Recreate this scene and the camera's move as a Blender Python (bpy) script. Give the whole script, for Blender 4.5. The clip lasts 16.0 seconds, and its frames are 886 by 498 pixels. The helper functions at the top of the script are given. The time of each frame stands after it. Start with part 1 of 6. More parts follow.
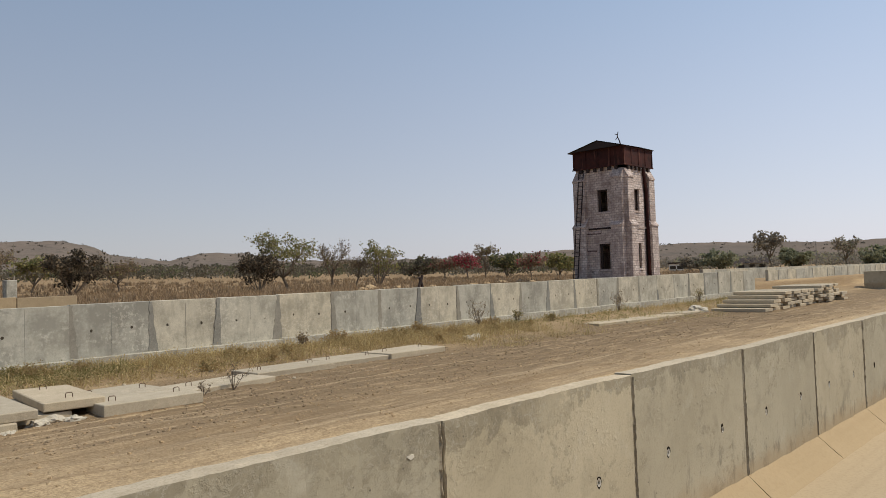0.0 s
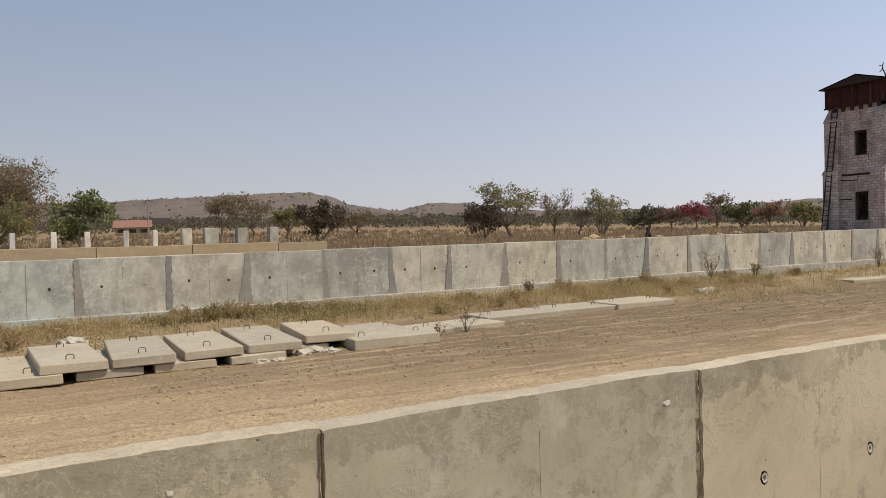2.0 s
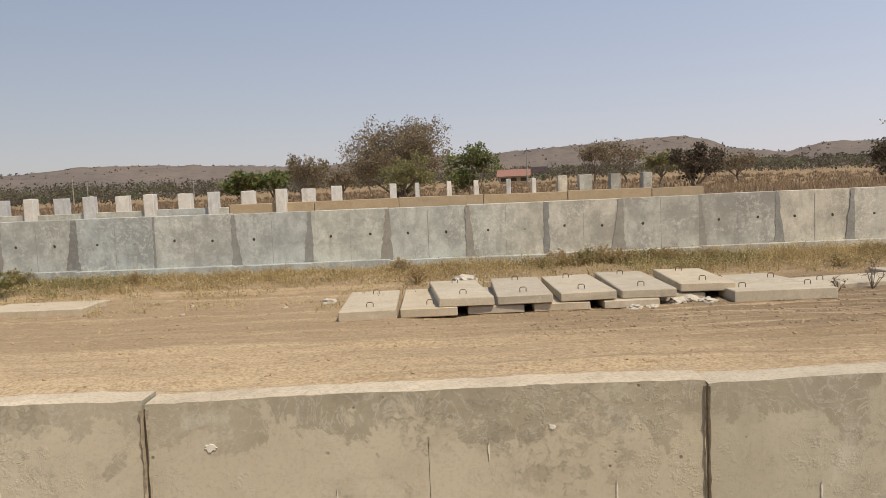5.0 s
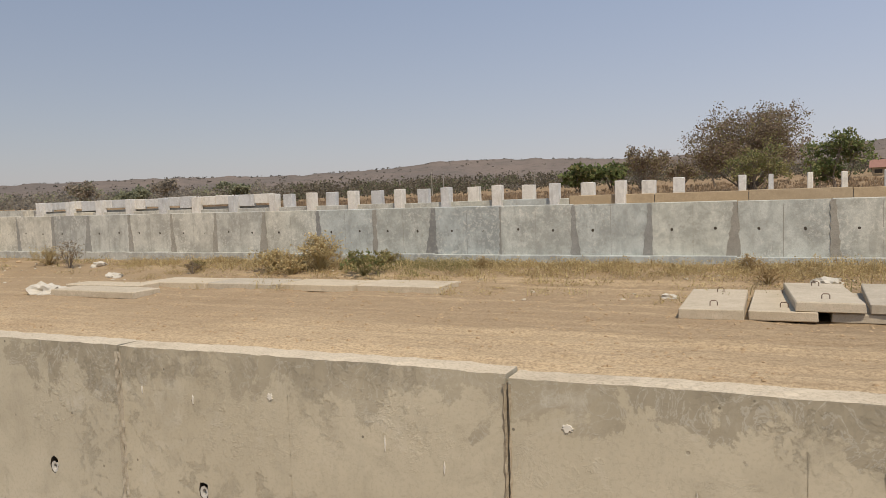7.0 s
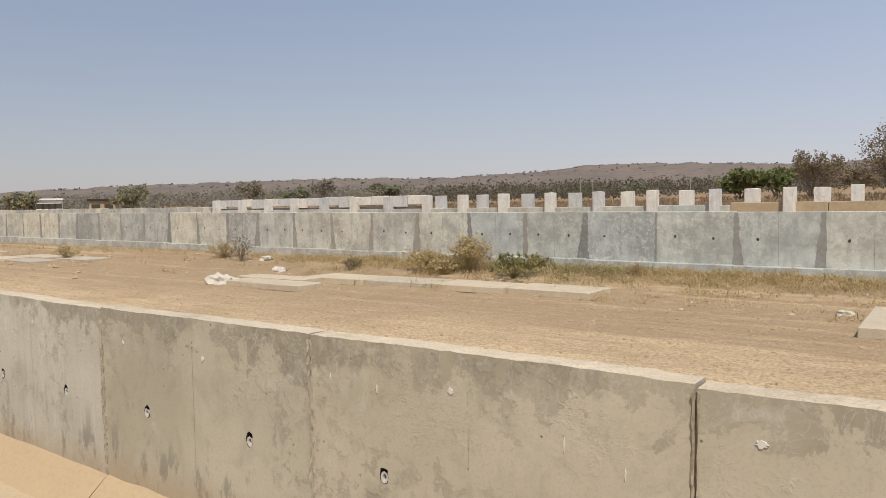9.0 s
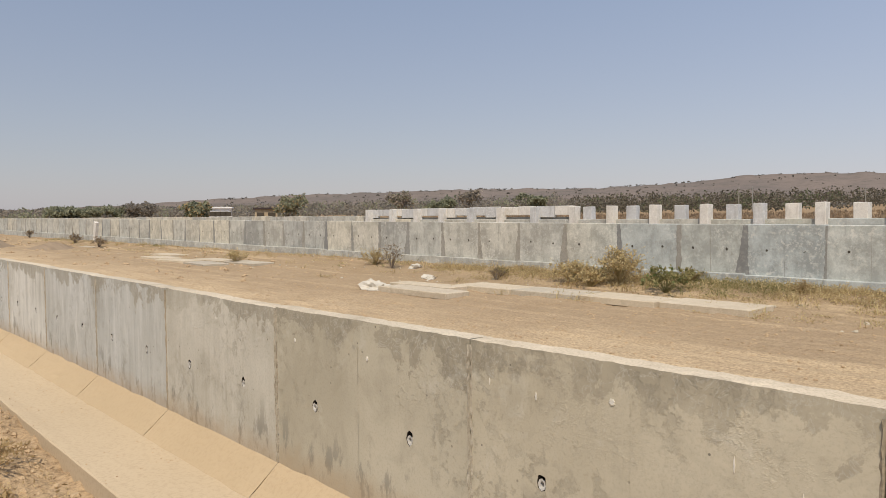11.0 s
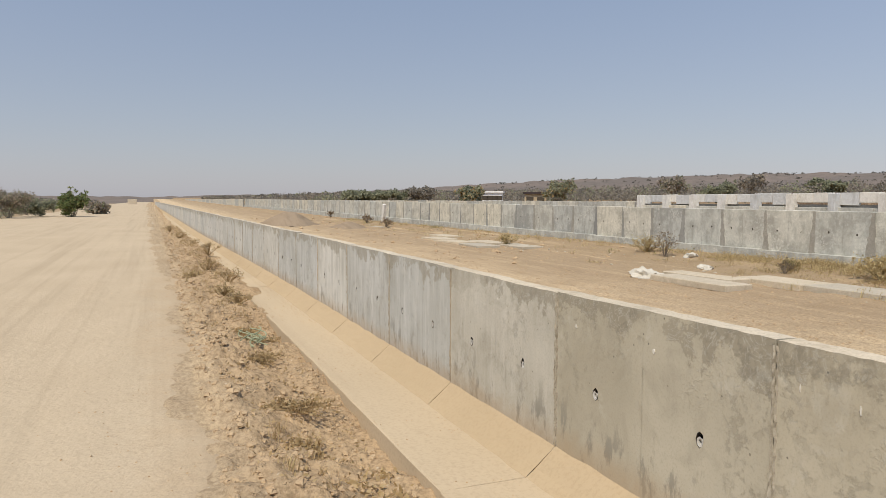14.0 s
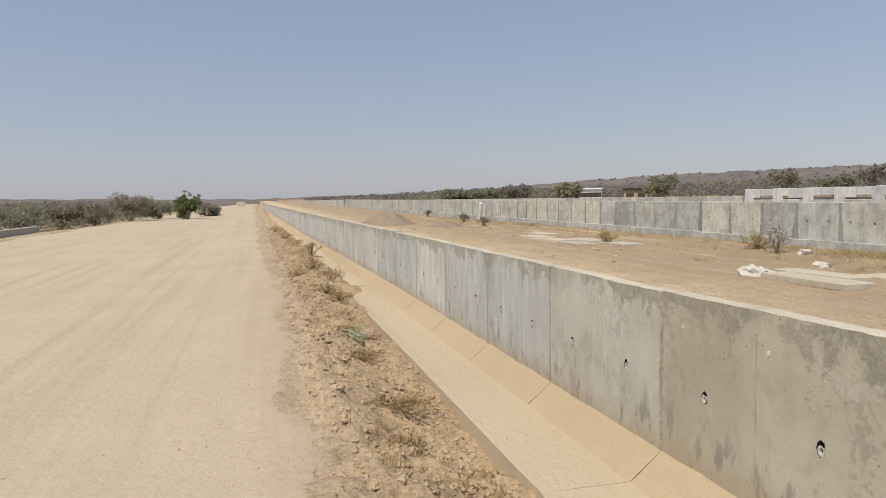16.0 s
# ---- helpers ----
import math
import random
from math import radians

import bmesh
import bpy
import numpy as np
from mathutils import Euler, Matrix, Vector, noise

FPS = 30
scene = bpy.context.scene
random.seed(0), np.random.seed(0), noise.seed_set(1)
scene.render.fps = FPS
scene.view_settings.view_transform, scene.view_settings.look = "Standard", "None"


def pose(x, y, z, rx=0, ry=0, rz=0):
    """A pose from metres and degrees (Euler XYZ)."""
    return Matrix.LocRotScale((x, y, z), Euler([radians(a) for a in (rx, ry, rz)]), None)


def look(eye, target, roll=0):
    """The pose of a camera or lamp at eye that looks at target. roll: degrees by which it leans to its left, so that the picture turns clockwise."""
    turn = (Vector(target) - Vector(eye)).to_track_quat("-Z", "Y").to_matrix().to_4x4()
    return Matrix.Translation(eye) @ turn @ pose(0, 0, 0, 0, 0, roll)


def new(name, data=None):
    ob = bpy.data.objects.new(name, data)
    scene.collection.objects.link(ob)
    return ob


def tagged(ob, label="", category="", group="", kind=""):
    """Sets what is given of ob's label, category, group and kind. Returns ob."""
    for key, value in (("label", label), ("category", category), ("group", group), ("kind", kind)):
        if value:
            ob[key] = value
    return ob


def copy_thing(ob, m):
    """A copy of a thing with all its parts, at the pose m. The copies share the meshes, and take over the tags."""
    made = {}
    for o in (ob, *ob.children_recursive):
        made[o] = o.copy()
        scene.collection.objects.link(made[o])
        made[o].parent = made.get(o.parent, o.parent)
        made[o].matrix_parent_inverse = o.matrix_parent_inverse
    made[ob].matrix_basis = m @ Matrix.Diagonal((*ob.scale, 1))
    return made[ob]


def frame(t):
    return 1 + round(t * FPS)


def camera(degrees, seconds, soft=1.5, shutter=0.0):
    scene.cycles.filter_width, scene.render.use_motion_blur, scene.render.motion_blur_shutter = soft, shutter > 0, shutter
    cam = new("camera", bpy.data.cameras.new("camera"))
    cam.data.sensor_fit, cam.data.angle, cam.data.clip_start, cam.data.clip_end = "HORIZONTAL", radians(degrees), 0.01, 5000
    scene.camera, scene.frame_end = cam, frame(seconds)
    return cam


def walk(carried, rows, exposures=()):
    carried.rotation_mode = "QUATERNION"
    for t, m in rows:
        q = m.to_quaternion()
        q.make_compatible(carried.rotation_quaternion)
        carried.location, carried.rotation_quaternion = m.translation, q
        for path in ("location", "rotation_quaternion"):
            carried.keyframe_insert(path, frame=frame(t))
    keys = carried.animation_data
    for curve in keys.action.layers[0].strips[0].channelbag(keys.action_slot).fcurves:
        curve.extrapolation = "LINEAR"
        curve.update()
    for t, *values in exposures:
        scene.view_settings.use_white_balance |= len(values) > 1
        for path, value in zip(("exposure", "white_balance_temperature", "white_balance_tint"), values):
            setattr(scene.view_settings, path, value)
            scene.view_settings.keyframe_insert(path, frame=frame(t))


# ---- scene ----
cam = camera(62.4, 16.0, soft=0.7)
PATH = [
    (0, (-0.269, -0.193, 1.694), (1.182, 1.182, 1.771), -1.9),
    (0.5, (-0.301, -0.19, 1.695), (1.091, 1.244, 1.75), -2.8),
    (1, (-0.342, -0.18, 1.692), (0.952, 1.344, 1.742), -2.3),
    (1.5, (-0.383, -0.165, 1.686), (0.809, 1.441, 1.709), -1.8),
    (2, (-0.44, -0.149, 1.678), (0.539, 1.595, 1.635), -1.4),
    (2.5, (-0.462, -0.124, 1.675), (0.258, 1.74, 1.61), -1.5),
    (3, (-0.46, -0.157, 1.686), (0.091, 1.762, 1.574), -1.2),
    (3.2, (-0.459, -0.171, 1.682), (0.03, 1.763, 1.536), -1.7),
    (5.3, (-0.443, -0.021, 1.649), (-0.557, 1.97, 1.498), -1.9),
    (5.5, (-0.443, -0.017, 1.647), (-0.666, 1.965, 1.511), -1.6),
    (6, (-0.463, 0.011, 1.63), (-0.945, 1.948, 1.492), -1.3),
    (6.5, (-0.512, 0.023, 1.623), (-1.199, 1.896, 1.473), -1.9),
    (7, (-0.545, -0.002, 1.627), (-1.393, 1.804, 1.484), -1.9),
    (7.5, (-0.574, -0.027, 1.63), (-1.526, 1.726, 1.485), -1.6),
    (8, (-0.596, -0.062, 1.631), (-1.643, 1.637, 1.498), -1.1),
    (8.5, (-0.621, -0.09, 1.632), (-1.734, 1.566, 1.495), -1.1),
    (9, (-0.643, -0.117, 1.631), (-1.83, 1.488, 1.506), -0.9),
    (9.2, (-0.65, -0.132, 1.634), (-1.86, 1.456, 1.517), -0.8),
    (11.3, (-0.671, -0.224, 1.626), (-2.181, 1.084, 1.529), -0.6),
    (11.5, (-0.694, -0.237, 1.629), (-2.222, 1.05, 1.528), -0.7),
    (12, (-0.714, -0.249, 1.629), (-2.315, 0.944, 1.522), 0.1),
    (12.5, (-0.72, -0.256, 1.629), (-2.399, 0.824, 1.514), 0.3),
    (13, (-0.735, -0.267, 1.631), (-2.504, 0.657, 1.506), 0.2),
    (13.5, (-0.76, -0.264, 1.628), (-2.577, 0.561, 1.495), 0.4),
    (14, (-0.777, -0.268, 1.627), (-2.633, 0.466, 1.495), 0.2),
    (14.5, (-0.786, -0.271, 1.63), (-2.672, 0.385, 1.5), -0.6),
    (15, (-0.795, -0.271, 1.628), (-2.704, 0.313, 1.5), -0.7),
    (15.5, (-0.805, -0.27, 1.628), (-2.727, 0.266, 1.492), -0.7),
    (16, (-0.803, -0.274, 1.627), (-2.739, 0.208, 1.492), -0.7),
]
walk(cam, [(t, look(eye, target, roll)) for t, eye, target, roll in PATH],
     exposures=[(0.0, -0.28, 7050, 6), (1.5, -0.22, 7050, 8), (3.0, -0.03, 7150, 9), (5.5, 0.0, 7200, 10), (7.0, -0.06, 7000, 10), (9.0, 0.08, 6900, 10), (12.0, 0.08, 6850, 10), (14.0, 0.08, 6650, 8), (16.0, 0.06, 6500, 8)])

# ---- light ----
SUN_EL, SUN_AZ = 57.0, 138.0  # degrees; azimuth from +y towards +x
world = bpy.data.worlds.new("sky")
scene.world = world
world.use_nodes = True
wn = world.node_tree
sky = wn.nodes.new("ShaderNodeTexSky")
sky.sky_type = "NISHITA"
sky.sun_disc = False
sky.sun_elevation, sky.sun_rotation = radians(SUN_EL), radians(SUN_AZ)
sky.altitude, sky.air_density, sky.dust_density, sky.ozone_density = 300, 1.3, 0.8, 1.5
wn.nodes["Background"].inputs["Strength"].default_value = 0.11
wn.links.new(sky.outputs[0], wn.nodes["Background"].inputs[0])
# summer haze: pale at the horizon, bluer overhead
haze = wn.nodes.new("ShaderNodeBackground")
veil = wn.nodes.new("ShaderNodeMixShader")
veil.inputs[0].default_value = 0.74
up = wn.nodes.new("ShaderNodeSeparateXYZ")
wn.links.new(wn.nodes.new("ShaderNodeTexCoord").outputs["Generated"], up.inputs[0])
fade = wn.nodes.new("ShaderNodeValToRGB")
fade.color_ramp.elements[0].position, fade.color_ramp.elements[0].color = 0.0, (0.535, 0.555, 0.71, 1)
fade.color_ramp.elements[1].position, fade.color_ramp.elements[1].color = 0.42, (0.29, 0.405, 0.64, 1)
wn.links.new(up.outputs[2], fade.inputs[0])
wn.links.new(fade.outputs[0], haze.inputs[0])
# the haze glows more on the sun's side
glow = wn.nodes.new("ShaderNodeVectorMath")
glow.operation = "DOT_PRODUCT"
wn.links.new(up.inputs[0].links[0].from_socket, glow.inputs[0])
glow.inputs[1].default_value = (math.sin(radians(SUN_AZ - 38)), math.cos(radians(SUN_AZ - 38)), 0.0)


def world_math(op, a, b):
    q = wn.nodes.new("ShaderNodeMath")
    q.operation = op
    for v, i in ((a, 0), (b, 1)):
        if isinstance(v, float):
            q.inputs[i].default_value = v
        else:
            wn.links.new(v, q.inputs[i])
    return q


side = glow.outputs["Value"]
near_sun = world_math("POWER", world_math("MAXIMUM", side, 0.0).outputs[0], 3.0).outputs[0]
lum = world_math("ADD", world_math("MULTIPLY_ADD", side, 0.34).outputs[0], world_math("MULTIPLY", near_sun, 0.5).outputs[0])
lum.inputs[0].links[0].from_node.inputs[2].default_value = 1.03
wn.links.new(lum.outputs[0], haze.inputs["Strength"])
wn.links.new(wn.nodes["Background"].outputs[0], veil.inputs[1])
wn.links.new(haze.outputs[0], veil.inputs[2])
wn.links.new(veil.outputs[0], wn.nodes["World Output"].inputs[0])
sun = new("sun", bpy.data.lights.new("sun", "SUN"))
sun.data.energy, sun.data.angle, sun.data.color = 3.9, radians(0.6), (1.0, 0.92, 0.81)
sx, sy = math.sin(radians(SUN_AZ)), math.cos(radians(SUN_AZ))
sun.matrix_world = look((40 * sx, 40 * sy, 40 * math.tan(radians(SUN_EL))), (0, 0, 0))

# ---- mesh helpers ----
rnd = random.Random(7)


class MB:
    """Collects vertices and faces for one mesh."""

    def __init__(self):
        self.v, self.f, self.m = [], [], []

    def add(self, verts, faces, mi=0):
        n = len(self.v)
        self.v.extend(verts)
        self.f.extend([tuple(i + n for i in f) for f in faces])
        self.m.extend([mi] * len(faces))
        return self

    def box(self, x0, x1, y0, y1, z0, z1, mi=0):
        v = [(x0, y0, z0), (x1, y0, z0), (x1, y1, z0), (x0, y1, z0), (x0, y0, z1), (x1, y0, z1), (x1, y1, z1), (x0, y1, z1)]
        return self.add(v, [(0, 3, 2, 1), (4, 5, 6, 7), (0, 1, 5, 4), (1, 2, 6, 5), (2, 3, 7, 6), (3, 0, 4, 7)], mi)

    def bbox(self, x0, x1, y0, y1, z0, z1, b=0.012, jit=0.0, mi=0):
        """A box with chamfered edges, corners moved a little by jit."""
        j = lambda: rnd.uniform(-jit, jit)
        v = []
        for sz, z in ((0, z0), (1, z1)):
            zi = z + (b if sz == 0 else -b)
            ring = [(x0 + b, y0 + b), (x1 - b, y0 + b), (x1 - b, y1 - b), (x0 + b, y1 - b)]
            outer = [(x0 + b, y0), (x1 - b, y0), (x1, y0 + b), (x1, y1 - b), (x1 - b, y1), (x0 + b, y1), (x0, y1 - b), (x0, y0 + b)]
            a = [(x + j(), y + j(), z + j()) for x, y in ring]
            o = [(x + j(), y + j(), zi) for x, y in outer]
            v += a + o
        f = []
        for o, flip in ((0, True), (12, False)):
            r, q = [o + k for k in range(4)], [o + 4 + k for k in range(8)]
            fs = [tuple(r)]
            for k in range(4):
                fs.append((q[2 * k], q[(2 * k + 1) % 8], r[(k + 1) % 4], r[k]))
                fs.append((q[(2 * k + 1) % 8], q[(2 * k + 2) % 8], r[(k + 1) % 4]))
            f += [tuple(reversed(t)) for t in fs] if flip else fs
        for k in range(8):
            f.append((4 + k, 4 + (k + 1) % 8, 16 + (k + 1) % 8, 16 + k))
        return self.add(v, f, mi)

    def tube(self, pts, radii, n=6, mi=0, cap=True):
        pts = [Vector(p) for p in pts]
        rings = []
        for i, p in enumerate(pts):
            d = (pts[min(i + 1, len(pts) - 1)] - pts[max(i - 1, 0)]).normalized()
            a = d.orthogonal().normalized()
            c = d.cross(a)
            r = radii[i] if isinstance(radii, (list, tuple)) else radii
            rings.append([tuple(p + a * (r * math.cos(2 * math.pi * k / n)) + c * (r * math.sin(2 * math.pi * k / n))) for k in range(n)])
        v = [q for ring in rings for q in ring]
        f = [(i * n + k, i * n + (k + 1) % n, (i + 1) * n + (k + 1) % n, (i + 1) * n + k) for i in range(len(pts) - 1) for k in range(n)]
        if cap:
            f += [tuple(range(n))[::-1], tuple((len(pts) - 1) * n + k for k in range(n))]
        return self.add(v, f, mi)

    def card(self, p, size, aspect=1.0, mi=0, r=rnd):
        """One small leaf-like quad, turned at random."""
        a = Vector((r.gauss(0, 1), r.gauss(0, 1), r.gauss(0, 1))).normalized()
        b = a.orthogonal().normalized()
        b = (b * math.cos(t := r.uniform(0, 6.28)) + a.cross(b) * math.sin(t)).normalized()
        c = a.cross(b)
        p = Vector(p)
        u, w = b * size * 0.5, c * size * 0.5 * aspect
        return self.add([tuple(p - u), tuple(p + w * 0.8 - u * 0.1), tuple(p + u), tuple(p - w - u * 0.1)], [(0, 1, 2, 3)], mi)

    def mesh(self, name, mats, smooth=False):
        me = bpy.data.meshes.new(name)
        me.from_pydata(self.v, [], self.f)
        for m in mats if isinstance(mats, (list, tuple)) else [mats]:
            me.materials.append(m)
        me.polygons.foreach_set("material_index", self.m)
        if smooth:
            me.polygons.foreach_set("use_smooth", [True] * len(self.f))
        me.update()
        return me


def part(name, mb, material, parent, label="", smooth=False):
    """Links a mesh as one object under a thing or a part."""
    ob = new(name, mb.mesh(name, material, smooth) if isinstance(mb, MB) else mb)
    ob.parent = parent
    if label:
        tagged(ob, label)
    return ob


def thing(name, label, category, m=None, group="", kind="", mb=None, mats=None, smooth=False):
    """A top-level thing: a mesh, or an empty that holds its parts."""
    ob = new(name, mb.mesh(name, mats, smooth) if mb else None)
    if m is not None:
        ob.matrix_basis = m
    return tagged(ob, label, category, group, kind)


NS = np.random.RandomState(5).rand(256, 256)


def vnoise(x, y):
    """Smooth value noise on arrays, 0 to 1."""
    x, y = np.asarray(x, float), np.asarray(y, float)
    xi, yi = np.floor(x).astype(int), np.floor(y).astype(int)
    u, w = x - xi, y - yi
    u, w = u * u * (3 - 2 * u), w * w * (3 - 2 * w)
    g = lambda a, b: NS[a % 256, b % 256]
    return (g(xi, yi) * (1 - u) + g(xi + 1, yi) * u) * (1 - w) + (g(xi, yi + 1) * (1 - u) + g(xi + 1, yi + 1) * u) * w


def sstep(a, b, x):
    t = np.clip((np.asarray(x, float) - a) / (b - a), 0, 1)
    return t * t * (3 - 2 * t)


# ---- materials ----
class Nodes:
    def __init__(self, name):
        self.mat = bpy.data.materials.new(name)
        self.mat.use_nodes = True
        self.t = self.mat.node_tree
        self.bsdf = self.t.nodes["Principled BSDF"]
        self.pos = self.t.nodes.new("ShaderNodeNewGeometry").outputs["Position"]

    def node(self, kind, **ins):
        n = self.t.nodes.new("ShaderNode" + kind)
        for k, v in ins.items():
            self.link(v, n.inputs[k.replace("_", " ")])
        return n

    def link(self, v, inp):
        if isinstance(v, bpy.types.NodeSocket):
            self.t.links.new(v, inp)
        else:
            inp.default_value = v

    def noise(self, scale, detail=4.0, rough=0.55, vec=None, stretch=None):
        vec = vec or self.pos
        if stretch:
            mp = self.node("Mapping", Vector=vec)
            mp.inputs["Scale"].default_value = stretch
            vec = mp.outputs[0]
        return self.node("TexNoise", Vector=vec, Scale=scale, Detail=detail, Roughness=rough).outputs["Fac"]

    def ramp(self, fac, stops):
        n = self.node("ValToRGB", Fac=fac)
        e = n.color_ramp.elements
        while len(e) < len(stops):
            e.new(0.5)
        for el, (p, c) in zip(e, stops):
            el.position = p
            el.color = (*c, 1) if not isinstance(c, (int, float)) else (c, c, c, 1)
        return n.outputs["Color"]

    def mix(self, fac, a, b, mode="MIX"):
        n = self.t.nodes.new("ShaderNodeMix")
        n.data_type, n.blend_type = "RGBA", mode
        for v, i in ((fac, 0), (a, 6), (b, 7)):
            if isinstance(v, tuple):
                v = (*v, 1)
            self.link(v, n.inputs[i])
        return n.outputs[2]

    def math(self, op, a, b=0.5):
        n = self.t.nodes.new("ShaderNodeMath")
        n.operation = op
        self.link(a, n.inputs[0]), self.link(b, n.inputs[1])
        return n.outputs[0]

    def done(self, color, rough=0.9, bump=None, dist=0.01, strength=0.6, metal=0.0, spec=0.3):
        self.link((*color, 1) if isinstance(color, tuple) else color, self.bsdf.inputs["Base Color"])
        self.link(rough, self.bsdf.inputs["Roughness"])
        self.bsdf.inputs["Metallic"].default_value = metal
        self.bsdf.inputs["Specular IOR Level"].default_value = spec
        if bump is not None:
            b = self.node("Bump", Height=bump, Distance=dist, Strength=strength)
            self.link(b.outputs[0], self.bsdf.inputs["Normal"])
        return self.mat


def concrete(name, c0, c1, stain, vary=0.25, streak=True, grain=60.0, damp=None, dirt=0.0):
    """Weathered cast concrete: broad tone, pour streaks, grain and pits; each piece differs a little."""
    n = Nodes(name)
    col = n.mix(n.ramp(n.noise(1.7, 5, 0.6), [(0.3, 0.0), (0.7, 1.0)]), c0, c1)
    if streak:
        st = n.ramp(n.noise(3.0, 4, 0.6, stretch=(1.6, 1.6, 0.5)), [(0.48, 0.0), (0.66, 0.55)])
        col = n.mix(st, col, stain)
    if dirt:
        col = n.mix(n.ramp(n.noise(1.3, 7, 0.72), [(0.45, 0.0), (0.6, dirt)]), col, stain)
        xyz = n.node("SeparateXYZ", Vector=n.pos)
        batch = n.math("ADD", n.math("MULTIPLY", xyz.outputs[0], 0.0125), n.math("MULTIPLY", n.noise(0.16, 3, 0.5), 0.04))
        batch = n.ramp(n.math("ADD", batch, 0.48), [(0.3, 0.3), (0.34, 1.0), (0.505, 1.0), (0.54, 0.0)])
        col = n.mix(1.0, col, n.mix(batch, (0.96, 0.94, 0.88), (0.83, 0.91, 0.95)), "MULTIPLY")
        drip = n.math("ADD", xyz.outputs[2], n.math("MULTIPLY", n.noise(2.2, 6, 0.7, stretch=(2.4, 2.4, 0.35)), 1.5))
        col = n.mix(n.ramp(drip, [(1.72, 0.0), (2.05, 0.55)]), col, stain)
        scar = n.math("MULTIPLY", n.ramp(n.noise(6.0, 9, 0.78), [(0.55, 0.0), (0.6, 1.0)]), n.ramp(n.noise(0.7, 3, 0.5), [(0.5, 0.0), (0.6, 1.0)]))
        col = n.mix(n.math("MULTIPLY", scar, 0.5), col, tuple(v * 0.8 for v in stain))
    rand = n.node("ObjectInfo").outputs["Random"]
    col = n.mix(1.0, col, n.ramp(rand, [(0.0, (1 - vary, 1 - vary * 0.85, 1 - vary * 0.6)), (0.3, (1 - vary * 0.35, 1 - vary * 0.2, 1)), (0.6, (1, 1, 1)), (1.0, (1 + vary * 0.4, 1 + vary * 0.3, 1 + vary * 0.1))]), "MULTIPLY")
    if damp:
        z = n.node("SeparateXYZ", Vector=n.pos).outputs[2]
        edge = n.math("MULTIPLY", n.math("ADD", z, n.math("MULTIPLY", n.noise(1.8, 7, 0.72), 0.55)), 0.5)
        patchy = n.ramp(n.noise(0.55, 3, 0.5), [(0.42, 0.0), (0.52, 1.0)])
        col = n.mix(n.math("MULTIPLY", n.ramp(edge, [(damp / 2, 0.0), (damp / 2 + 0.012, 0.5)]), patchy), col, stain)
        low = n.math("ADD", z, n.math("MULTIPLY", n.noise(5.0, 5, 0.65), 0.3))
        col = n.mix(n.ramp(low, [(0.16, 0.55), (0.34, 0.0)]), col, (0.36, 0.25, 0.14))
    fine = n.noise(grain, 3, 0.7)
    col = n.mix(n.ramp(fine, [(0.36, 0.5), (0.52, 0.0)]), col, stain)
    cloud = n.noise(5.5, 8, 0.72)
    col = n.mix(n.ramp(cloud, [(0.36, 0.3), (0.48, 0.0)]), col, stain)
    col = n.mix(n.ramp(cloud, [(0.56, 0.0), (0.72, 0.4)]), col, tuple(min(1.25 * v, 0.8) for v in c1))
    pits = n.node("TexVoronoi", Vector=n.pos, Scale=26.0).outputs["Distance"]
    col = n.mix(n.ramp(pits, [(0.04, 0.55), (0.09, 0.0)]), col, stain)
    flake = n.ramp(n.noise(11.0, 8, 0.75), [(0.53, 0.0), (0.55, 1.0)])
    zone = n.ramp(n.noise(0.9, 4, 0.6), [(0.45, 0.0), (0.6, 1.0)])
    flake = n.math("MULTIPLY", flake, zone)
    col = n.mix(n.math("MULTIPLY", flake, 0.3), col, tuple(1.12 * v for v in c1))
    h = n.math("ADD", n.math("MULTIPLY", n.noise(4.0, 5, 0.5), 0.8), n.math("MULTIPLY", fine, 0.12))
    h = n.math("ADD", h, n.math("MULTIPLY", flake, 0.4))
    return n.done(col, 0.92, h, 0.007, 0.6)


